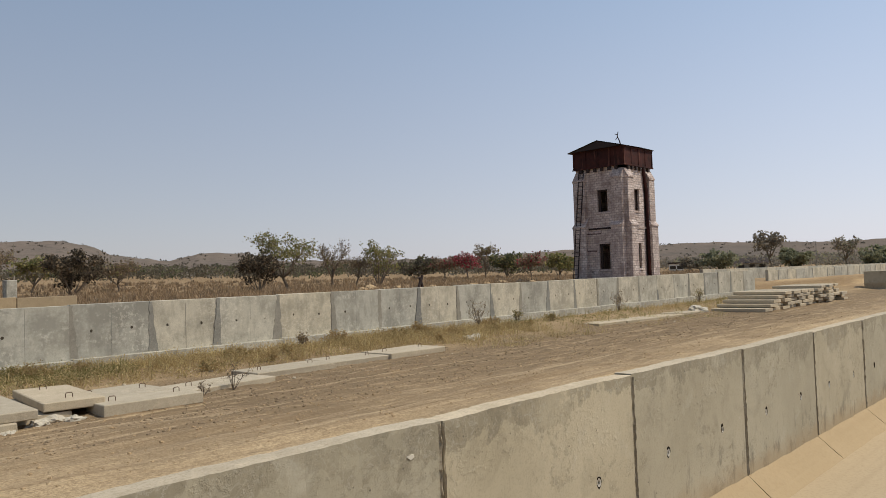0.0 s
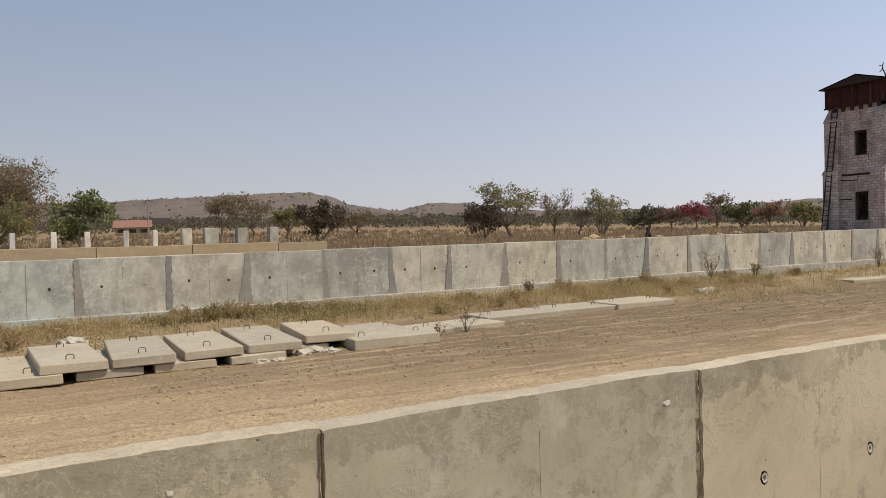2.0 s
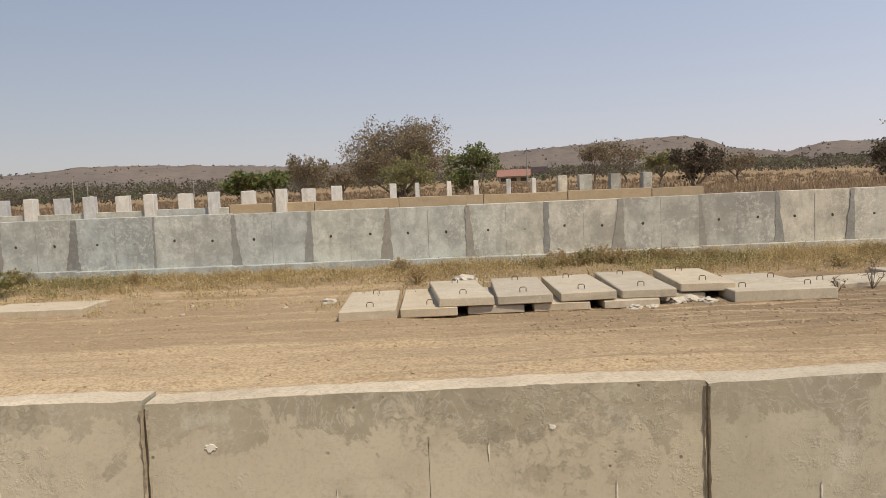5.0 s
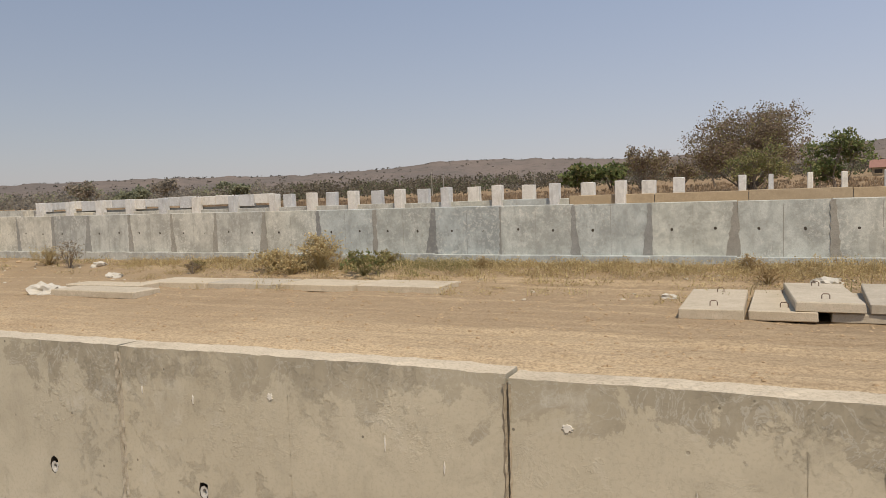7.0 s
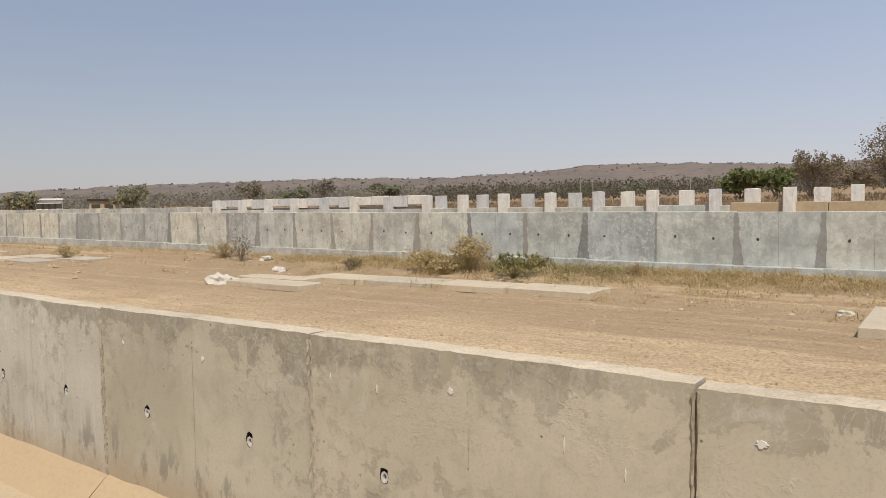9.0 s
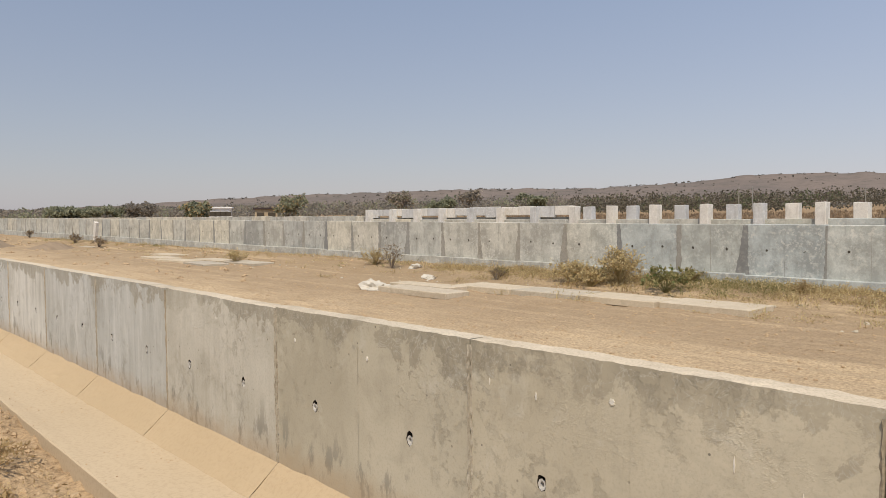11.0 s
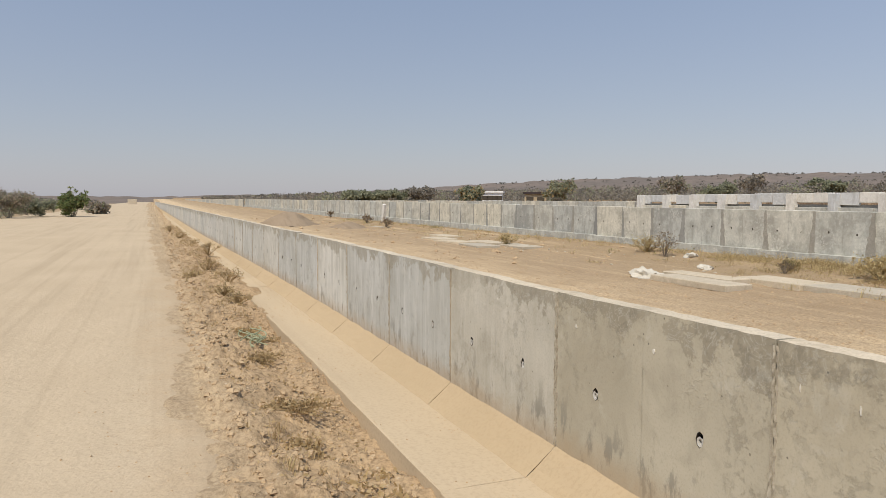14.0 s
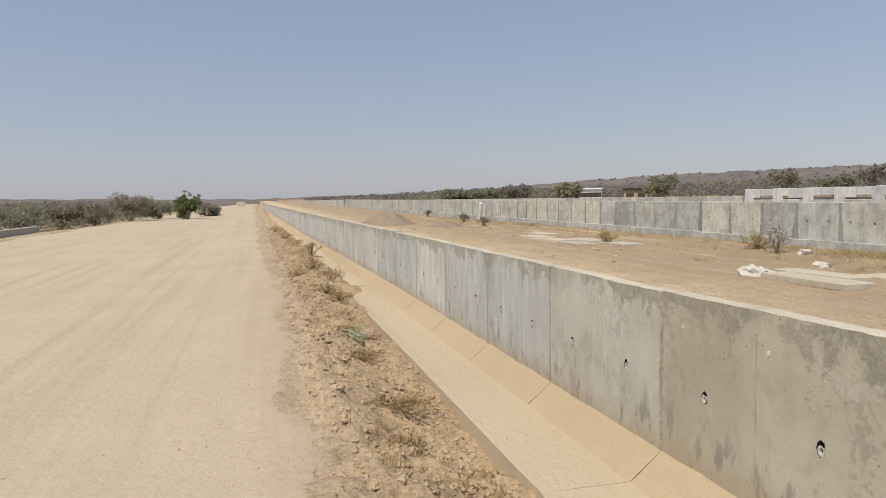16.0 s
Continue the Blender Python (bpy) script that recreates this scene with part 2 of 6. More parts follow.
def near_concrete():
    """Steel-trowelled cast concrete: damp smears with ridges under the top, brown foot, paler streaked batch further along."""
    n = Nodes("cast_concrete")
    xyz = n.node("SeparateXYZ", Vector=n.pos)
    x, z = xyz.outputs[0], xyz.outputs[2]
    warp = lambda scale, dist, detail=5.0: n.node("TexNoise", Vector=n.pos, Scale=scale, Detail=detail, Roughness=0.62, Distortion=dist).outputs[0]
    broad = n.ramp(n.noise(1.1, 5, 0.58), [(0.32, 0.0), (0.68, 1.0)])
    warm = n.mix(broad, (0.4, 0.352, 0.258), (0.505, 0.45, 0.34))
    pale = n.mix(broad, (0.44, 0.425, 0.375), (0.565, 0.55, 0.5))
    run = n.noise(3.4, 7, 0.7, stretch=(2.6, 2.6, 0.3))
    pale = n.mix(n.ramp(run, [(0.5, 0.0), (0.64, 0.42)]), pale, (0.3, 0.288, 0.25))
    pale = n.mix(n.ramp(run, [(0.36, 0.5), (0.46, 0.0)]), pale, (0.66, 0.64, 0.585))
    # three casting batches, changing at joints
    k = n.math("ADD", n.math("MULTIPLY", x, 0.1), 1.0)
    col = n.mix(n.ramp(k, [(0.13, 1.0), (0.317, 0.8), (0.3195, 0.5), (0.503, 0.4), (0.505, 0.0)]), warm, pale)
    rand = n.node("ObjectInfo").outputs["Random"]
    col = n.mix(1.0, col, n.ramp(rand, [(0.0, (0.87, 0.885, 0.9)), (0.5, (0.97, 0.97, 0.97)), (1.0, (1.07, 1.05, 1.02))]), "MULTIPLY")
    stain = (0.255, 0.222, 0.16)
    # damp smears under the coping, ragged below, scratched pale by the float
    smear = warp(2.3, 1.2)
    rag = n.noise(7.0, 9, 0.74)
    edge = n.math("ADD", z, n.math("MULTIPLY", n.math("ADD", n.math("SUBTRACT", rag, 0.5), n.math("MULTIPLY", n.math("SUBTRACT", smear, 0.5), 1.5)), 0.55))
    area = n.ramp(n.noise(0.9, 4, 0.6), [(0.4, 0.4), (0.52, 1.0)])
    band = n.ramp(edge, [(0.9, 0.0), (0.925, 1.0)])
    col = n.mix(n.math("MULTIPLY", band, n.math("MULTIPLY", area, 0.66)), col, stain)
    # trowel ridges, upper half only
    rid = n.ramp(warp(9.0, 1.9, 6.0), [(0.45, 0.0), (0.495, 1.0), (0.505, 0.0), (0.53, 0.0)])
    high = n.ramp(n.math("ADD", z, n.math("MULTIPLY", smear, 0.6)), [(0.86, 0.0), (1.12, 1.0)])
    some = n.ramp(n.noise(2.4, 4, 0.6), [(0.48, 0.0), (0.56, 1.0)])
    rid = n.math("MULTIPLY", n.math("MULTIPLY", rid, high), some)
    col = n.mix(n.math("MULTIPLY", rid, 0.12), col, (0.14, 0.125, 0.095))
    scratch = n.math("MULTIPLY", n.ramp(warp(7.0, 2.4, 6.0), [(0.5, 0.0), (0.52, 1.0), (0.535, 1.0), (0.55, 0.0)]), n.math("MULTIPLY", band, area))
    col = n.mix(n.math("MULTIPLY", scratch, 0.45), col, (0.5, 0.47, 0.4))
    # crumbled mottles
    mott = n.math("MULTIPLY", n.ramp(n.noise(13.0, 9, 0.78), [(0.52, 0.0), (0.58, 1.0)]), n.ramp(n.noise(1.6, 4, 0.6), [(0.5, 0.0), (0.6, 1.0)]))
    col = n.mix(n.math("MULTIPLY", mott, 0.3), col, (0.2, 0.178, 0.13))
    spot = n.node("TexVoronoi", Vector=n.pos, Scale=8.0).outputs["Distance"]
    col = n.mix(n.ramp(spot, [(0.035, 0.8), (0.055, 0.0)]), col, (0.1, 0.088, 0.068))
    # drifting blotches and scuffs
    blot = warp(3.4, 0.8, 7.0)
    col = n.mix(n.ramp(blot, [(0.56, 0.0), (0.7, 0.3)]), col, stain)
    col = n.mix(n.ramp(blot, [(0.3, 0.35), (0.42, 0.0)]), col, (0.56, 0.525, 0.44))
    scuff = n.noise(9.0, 6, 0.7, stretch=(1.0, 1.0, 0.35))
    foot = n.ramp(z, [(0.12, 1.0), (0.42, 0.12)])
    col = n.mix(n.math("MULTIPLY", n.ramp(scuff, [(0.54, 0.0), (0.62, 0.75)]), foot), col, (0.19, 0.175, 0.14))
    low = n.math("ADD", z, n.math("MULTIPLY", n.noise(5.0, 5, 0.65), 0.3))
    col = n.mix(n.ramp(low, [(0.16, 0.5), (0.32, 0.0)]), col, (0.36, 0.25, 0.14))
    fine = n.noise(70.0, 3, 0.7)
    col = n.mix(n.ramp(fine, [(0.36, 0.22), (0.5, 0.0)]), col, stain)
    pits = n.node("TexVoronoi", Vector=n.pos, Scale=11.0).outputs["Distance"]
    pz = n.ramp(n.noise(1.9, 3, 0.5), [(0.5, 0.0), (0.6, 1.0)])
    pits = n.math("MULTIPLY", n.ramp(pits, [(0.05, 1.0), (0.08, 0.0)]), pz)
    col = n.mix(n.math("MULTIPLY", pits, 0.7), col, (0.13, 0.115, 0.09))
    h = n.math("ADD", n.math("MULTIPLY", n.noise(3.0, 4, 0.5), 0.6), n.math("MULTIPLY", fine, 0.06))
    h = n.math("SUBTRACT", n.math("ADD", h, n.math("MULTIPLY", rid, 0.07)), n.math("MULTIPLY", mott, 0.25))
    rough = n.math("MULTIPLY", n.ramp(n.noise(26.0, 5, 0.7), [(0.5, 0.0), (0.64, 1.0)]), n.math("MULTIPLY", high, n.ramp(n.noise(1.5, 4, 0.6), [(0.45, 0.0), (0.58, 1.0)])))
    h = n.math("ADD", h, n.math("MULTIPLY", rough, 0.4))
    h = n.math("SUBTRACT", h, n.math("MULTIPLY", pits, 0.5))
    return n.done(col, 0.88, h, 0.008, 0.65)


M_NEAR = near_concrete()
M_FAR = concrete("pale_cast_concrete", (0.55, 0.51, 0.435), (0.66, 0.615, 0.53), (0.33, 0.305, 0.26), 0.27, dirt=0.75)
M_SLURRY = concrete("brown_joint_slurry", (0.3, 0.25, 0.178), (0.42, 0.36, 0.268), (0.18, 0.145, 0.1), 0.2, False)
M_MORTAR = concrete("grey_joint_mortar", (0.25, 0.23, 0.195), (0.34, 0.315, 0.27), (0.17, 0.155, 0.13), 0.3, False)
M_SLAB = concrete("precast_concrete", (0.46, 0.385, 0.28), (0.55, 0.465, 0.345), (0.31, 0.25, 0.175), 0.18, False)
M_TOP = concrete("rough_mortar_cap", (0.5, 0.415, 0.3), (0.61, 0.515, 0.38), (0.27, 0.215, 0.145), 0.1, False, 90.0)
M_WHITE = concrete("limewashed_concrete", (0.58, 0.55, 0.5), (0.7, 0.67, 0.61), (0.4, 0.37, 0.32), 0.25)
M_BUFF = concrete("buff_plaster", (0.37, 0.285, 0.18), (0.45, 0.35, 0.228), (0.26, 0.2, 0.125), 0.1, False)


def soil(name, a, b, dark, scale=1.0, bump=0.03, pebble=0.5, verge=None):
    n = Nodes(name)
    col = n.mix(n.ramp(n.noise(0.35 * scale, 6, 0.62), [(0.25, 0.0), (0.75, 1.0)]), a, b)
    tracks = n.noise(1.4 * scale, 7, 0.68, stretch=(0.035, 2.0, 1.0))
    col = n.mix(n.ramp(tracks, [(0.5, 0.0), (0.7, 0.5)]), col, dark)
    fine = n.noise(34 * scale, 4, 0.7)
    col = n.mix(n.ramp(fine, [(0.34, 0.45), (0.52, 0.0)]), col, dark)
    st = n.node("TexVoronoi", Vector=n.pos, Scale=15.0 * scale).outputs["Distance"]
    col = n.mix(n.ramp(st, [(0.05, pebble), (0.12, 0.0)]), col, dark)
    if verge:
        # crumbs of the broken verge thin out over the road's edge
        y = n.node("SeparateXYZ", Vector=n.pos).outputs[1]
        y = n.math("ADD", y, n.math("MULTIPLY", n.math("SUBTRACT", n.noise(1.1, 7, 0.7), 0.5), 1.6))
        col = n.mix(n.ramp(n.math("ADD", n.math("MULTIPLY", y, 0.4), 0.5), [(0.3, 0.0), (0.66, 0.95)]), col, verge)
        crumb = n.ramp(n.noise(16, 8, 0.75), [(0.55, 0.0), (0.6, 1.0)])
        near = n.ramp(n.math("ADD", n.math("MULTIPLY", y, 0.25), 0.5), [(0.25, 0.0), (0.55, 0.6)])
        col = n.mix(n.math("MULTIPLY", crumb, near), col, dark)
        broad = n.noise(0.16, 6, 0.62, stretch=(0.25, 1.0, 1.0))
        col = n.mix(n.ramp(broad, [(0.5, 0.0), (0.62, 0.5)]), col, tuple(v * 0.86 for v in b))
    h = n.math("ADD", n.noise(7 * scale, 6, 0.7), n.math("MULTIPLY", fine, 0.25))
    return n.done(col, 0.97, h, bump, 0.6, spec=0.15)


M_ROAD = soil("compacted_murram", (0.455, 0.355, 0.238), (0.53, 0.42, 0.288), (0.34, 0.26, 0.17), 1.0, 0.035, 0.6, (0.43, 0.315, 0.195))
M_APRON = soil("sandy_concrete", (0.445, 0.35, 0.233), (0.505, 0.4, 0.27), (0.36, 0.275, 0.18), 1.0, 0.008, 0.3)
M_FILLET = soil("orange_sand_mortar", (0.395, 0.298, 0.182), (0.445, 0.338, 0.212), (0.35, 0.255, 0.15), 1.0, 0.008, 0.2)
M_SPOIL = soil("brown_spoil", (0.27, 0.2, 0.13), (0.33, 0.25, 0.17), (0.17, 0.12, 0.075), 1.0, 0.05)
M_CLOD = soil("broken_earth", (0.41, 0.29, 0.172), (0.51, 0.375, 0.23), (0.25, 0.17, 0.1), 2.0, 0.03)


def ground_material():
    """Bare earth lane, stony strip, scrub and dry field, in bands along the walls."""
    n = Nodes("dry_ground")
    xyz = n.node("SeparateXYZ", Vector=n.pos)
    away = n.ramp(n.math("MULTIPLY", xyz.outputs[1], 0.1), [(0.2, 0.08), (0.8, 1.0)])
    wob = n.math("MULTIPLY", n.math("MULTIPLY", n.math("SUBTRACT", n.noise(0.22, 5, 0.65), 0.5), 5.5), away)
    y = n.math("ADD", xyz.outputs[1], wob)
    k = n.math("DIVIDE", n.math("ADD", y, 20.0), 80.0)
    lane, stony, scrub, field = (0.67, 0.505, 0.315), (0.41, 0.3, 0.185), (0.36, 0.265, 0.16), (0.27, 0.185, 0.105)
    at = lambda v: (v + 20) / 80
    col = n.ramp(k, [(0.0, scrub), (at(-13.5), scrub), (at(-12), (0.42, 0.29, 0.165)), (at(0.0), (0.46, 0.35, 0.225)), (at(0.6), (0.49, 0.35, 0.208)), (at(2.2), (0.48, 0.34, 0.2)), (at(3), lane), (at(7.0), lane),
                     (at(11.5), stony), (at(14.0), stony), (at(15.8), scrub), (at(19), (0.36, 0.26, 0.16)), (at(32), field), (1.0, field)])
    col = n.mix(n.ramp(n.noise(0.5, 6, 0.65), [(0.48, 0.0), (0.7, 0.4)]), col, (0.29, 0.2, 0.115))
    tr = n.noise(1.6, 8, 0.74, stretch=(0.22, 2.2, 1.0))
    col = n.mix(n.ramp(tr, [(0.54, 0.0), (0.64, 0.35)]), col, (0.34, 0.24, 0.145))
    crumb = n.noise(7.0, 8, 0.78, stretch=(0.6, 1.4, 1.0))
    col = n.mix(n.ramp(crumb, [(0.56, 0.0), (0.63, 0.6)]), col, (0.25, 0.175, 0.105))
    tr2 = n.noise(1.1, 6, 0.65, stretch=(0.07, 2.0, 1.0))
    col = n.mix(n.ramp(tr2, [(0.52, 0.0), (0.66, 0.65)]), col, (0.62, 0.465, 0.285))
    # trampled brown crumb beside the stacked slabs
    px = n.ramp(n.math("ADD", n.math("MULTIPLY", xyz.outputs[0], 0.05), 0.4), [(0.3, 0.05), (0.72, 1.0)])
    py = n.ramp(k, [(at(6.5), 0.0), (at(9.5), 0.75), (at(11.5), 1.0), (at(14.5), 1.0), (at(16), 0.0)])
    clod = n.ramp(n.noise(2.2, 9, 0.8, stretch=(0.35, 1.5, 1.0)), [(0.38, 0.25), (0.52, 1.0)])
    col = n.mix(n.math("MULTIPLY", n.math("MULTIPLY", px, py), clod), col, (0.2, 0.145, 0.092))
    # thin wheel lines along the lane: rut shade painted dark, packed sand pale
    wheel = n.noise(2.4, 9, 0.72, stretch=(0.05, 2.4, 1.0))
    inlane = n.ramp(k, [(at(3), 0.25), (at(6), 0.6), (at(12), 1.0), (at(15), 0.0)])
    inlane = n.math("MULTIPLY", inlane, n.ramp(n.math("ADD", n.math("MULTIPLY", xyz.outputs[0], 0.05), 0.4), [(0.2, 0.3), (0.6, 1.0)]))
    col = n.mix(n.math("MULTIPLY", n.ramp(wheel, [(0.55, 0.0), (0.585, 0.75)]), inlane), col, (0.27, 0.19, 0.115))
    col = n.mix(n.math("MULTIPLY", n.ramp(wheel, [(0.41, 0.5), (0.44, 0.0)]), inlane), col, (0.66, 0.51, 0.33))
    verge = n.ramp(k, [(at(0.1), 0.0), (at(0.5), 1.0), (at(1.3), 1.0), (at(2.4), 0.0)])
    # shade in the crevices between verge clods, put into the colour as noise
    crevice_shade = n.math("MULTIPLY", n.ramp(n.noise(11, 9, 0.78), [(0.4, 1.0), (0.47, 0.0)]), verge)
    col = n.mix(n.math("MULTIPLY", crevice_shade, 0.6), col, (0.2, 0.14, 0.08))
    fine = n.noise(22, 5, 0.75)
    col = n.mix(n.ramp(fine, [(0.38, 0.65), (0.56, 0.0)]), col, (0.24, 0.165, 0.095))
    st = n.node("TexVoronoi", Vector=n.pos, Scale=9.0).outputs["Distance"]
    col = n.mix(n.ramp(st, [(0.05, 0.6), (0.12, 0.0)]), col, (0.58, 0.49, 0.37))
    h = n.math("ADD", n.noise(5, 7, 0.72), n.math("MULTIPLY", fine, 0.3))
    return n.done(col, 0.97, h, 0.07, 0.8, spec=0.12)


M_GROUND = ground_material()


def hill_material():
    n = Nodes("dry_hillside")
    col = n.mix(n.ramp(n.noise(0.012, 6, 0.6), [(0.4, 0.0), (0.6, 1.0)]), (0.2, 0.162, 0.138), (0.165, 0.14, 0.124))
    col = n.mix(n.ramp(n.noise(0.09, 6, 0.75), [(0.5, 0.0), (0.62, 0.6)]), col, (0.115, 0.102, 0.088))
    return n.done(col, 1.0, n.noise(0.1, 6, 0.7), 3.0, 0.5, spec=0.0)


M_HILL = hill_material()


def foliage(name, a, b, c):
    n = Nodes(name)
    r = n.t.nodes["Geometry"].outputs["Random Per Island"]
    col = n.ramp(r, [(0.0, a), (0.5, b), (1.0, c)])
    col = n.mix(n.ramp(n.noise(0.8, 3), [(0.35, 0.3), (0.6, 0.0)]), col, tuple(v * 0.7 for v in a))
    mat = n.done(col, 0.8, spec=0.2)
    thin = n.node("BsdfTranslucent", Color=col)
    both = n.node("MixShader", Fac=0.45)
    n.t.links.new(n.bsdf.outputs[0], both.inputs[1])
    n.t.links.new(thin.outputs[0], both.inputs[2])
    out = [q for q in n.t.nodes if q.type == "OUTPUT_MATERIAL"][0]
    n.t.links.new(both.outputs[0], out.inputs["Surface"])
    return mat


M_GREEN = foliage("green_leaves", (0.13, 0.16, 0.06), (0.18, 0.215, 0.08), (0.24, 0.27, 0.11))
M_OLIVE = foliage("olive_leaves", (0.22, 0.2, 0.085), (0.3, 0.265, 0.115), (0.37, 0.32, 0.15))
M_DRYLEAF = foliage("dry_brown_leaves", (0.2, 0.15, 0.1), (0.27, 0.2, 0.135), (0.34, 0.26, 0.175))
M_DARKLEAF = foliage("dark_leaves", (0.06, 0.05, 0.04), (0.095, 0.08, 0.055), (0.14, 0.11, 0.075))
M_RED = foliage("crimson_blossom", (0.28, 0.04, 0.06), (0.4, 0.06, 0.09), (0.45, 0.14, 0.14))
M_FIELD = foliage("brown_field_grass", (0.25, 0.17, 0.105), (0.33, 0.235, 0.145), (0.42, 0.31, 0.195))
# twig brown lifted pale, so the colour carries distance haze
M_THICKET = foliage("haze_paled_twigs", (0.27, 0.225, 0.17), (0.34, 0.285, 0.215), (0.41, 0.345, 0.26))
M_STRAW = foliage("dry_straw", (0.36, 0.25, 0.12), (0.48, 0.35, 0.18), (0.58, 0.44, 0.25))
M_PALESTRAW = foliage("pale_straw", (0.48, 0.37, 0.18), (0.58, 0.465, 0.245), (0.66, 0.55, 0.32))
M_SCRUB = foliage("dry_scrub_stalks", (0.36, 0.265, 0.135), (0.47, 0.355, 0.18), (0.55, 0.44, 0.23))
# aerial haze is mixed into the base colour of the next three
M_FARWOOD = foliage("haze_tinted_woodland", (0.21, 0.188, 0.155), (0.25, 0.222, 0.18), (0.295, 0.26, 0.2))
M_HAZEGREEN = foliage("haze_tinted_green_leaves", (0.23, 0.235, 0.15), (0.28, 0.28, 0.175), (0.33, 0.32, 0.21))
M_HAZEDARK = foliage("haze_tinted_dark_leaves", (0.22, 0.19, 0.155), (0.27, 0.235, 0.185), (0.32, 0.28, 0.215))
M_HILLSCRUB = foliage("hillside_shrubs", (0.13, 0.115, 0.095), (0.16, 0.14, 0.11), (0.19, 0.17, 0.135))
M_WOOD = foliage("brown_scrub_woodland", (0.11, 0.095, 0.07), (0.15, 0.13, 0.092), (0.21, 0.175, 0.125))
M_WOODGREEN = foliage("dull_green_scrub", (0.1, 0.11, 0.06), (0.14, 0.15, 0.08), (0.19, 0.19, 0.11))
n = Nodes("grey_bark")
M_BARK = n.done(n.mix(n.noise(8, 4), (0.13, 0.1, 0.075), (0.24, 0.195, 0.15)), 0.95, n.noise(20, 4), 0.02)


def rust_material():
    n = Nodes("rusted_iron")
    col = n.mix(n.ramp(n.noise(1.3, 6, 0.7), [(0.35, 0.0), (0.62, 1.0)]), (0.03, 0.012, 0.012), (0.075, 0.022, 0.018))
    st = n.ramp(n.noise(2.2, 4, 0.6, stretch=(1.5, 1.5, 0.15)), [(0.6, 0.0), (0.7, 0.7)])
    col = n.mix(st, col, (0.24, 0.1, 0.07))
    return n.done(col, 0.85, n.noise(14, 5), 0.03, 0.5, metal=0.15)


M_RUST = rust_material()
n = Nodes("dark_sheet_iron")
M_SHEET = n.done(n.mix(n.noise(3, 5), (0.022, 0.016, 0.016), (0.06, 0.04, 0.035)), 0.75, n.noise(9, 4), 0.02)
n = Nodes("rebar_steel")
M_REBAR = n.done(n.mix(n.noise(40, 4), (0.09, 0.05, 0.035), (0.2, 0.13, 0.09)), 0.7, metal=0.4)
n = Nodes("white_pipe_plastic")
M_PVC = n.done(n.mix(n.noise(30, 3), (0.58, 0.56, 0.51), (0.36, 0.33, 0.28)), 0.6)
# near-black colour that paints the shade inside holes and windows
n = Nodes("painted_hole_shade")
M_HOLESHADE = n.done(n.mix(n.noise(40, 3), (0.05, 0.04, 0.03), (0.09, 0.075, 0.055)), 1.0)
n = Nodes("dirty_white_sacking")
M_SACK = n.done(n.mix(n.noise(9, 4), (0.42, 0.37, 0.29), (0.6, 0.555, 0.47)), 0.85, n.noise(30, 4), 0.02)


def tower_material():
    """Whitewashed coursed stone, flaking to pink brick."""
    n = Nodes("flaking_whitewashed_stone")
    xyz = n.node("SeparateXYZ", Vector=n.pos)
    u = n.math("ADD", xyz.outputs[0], xyz.outputs[1])
    vec = n.node("CombineXYZ", X=u, Y=xyz.outputs[2]).outputs[0]
    br = n.node("TexBrick", Vector=vec, Scale=1.0, Color1=(0.8, 0.7, 0.66, 1), Color2=(0.62, 0.51, 0.475, 1), Mortar=(0.44, 0.37, 0.345, 1))
    br.inputs["Mortar Size"].default_value = 0.02
    br.inputs["Brick Width"].default_value = 0.4
    br.inputs["Row Height"].default_value = 0.19
    br.inputs["Mortar Smooth"].default_value = 0.3
    col = n.mix(n.ramp(n.noise(0.9, 7, 0.75), [(0.43, 0.0), (0.6, 0.75)]), br.outputs[0], (0.33, 0.25, 0.23))
    col = n.mix(n.ramp(n.noise(2.6, 6, 0.75), [(0.56, 0.0), (0.66, 0.7)]), col, (0.17, 0.125, 0.12))
    col = n.mix(n.ramp(n.noise(2.0, 4, 0.6, stretch=(1.5, 1.5, 0.2)), [(0.54, 0.0), (0.7, 0.5)]), col, (0.3, 0.225, 0.21))
    h = n.math("ADD", n.math("MULTIPLY", br.outputs["Fac"], -1.2), n.noise(6, 5, 0.7))
    return n.done(col, 0.95, h, 0.09, 0.9)


M_TOWER = tower_material()

# ---- ground ----
def bend(x):
    """How far the road, drain and near wall swing towards -y as they run off along -x."""
    d = -np.asarray(x, float)
    return -0.0165 * np.clip(d - 15, 0, 25) - 0.009 * np.clip(d - 40, 0, 260)


def rise(x, y):
    """How far the open country lifts with distance, most of it straight out over the field."""
    r = np.hypot(x, y)
    az = np.degrees(np.arctan2(x, y))
    k = np.exp(-(((az - 12) / 34.0) ** 2))
    return k * 0.023 * np.clip(r - 65, 0, 260) + 0.004 * np.clip(r - 80, 0, 700) * (y > 0)


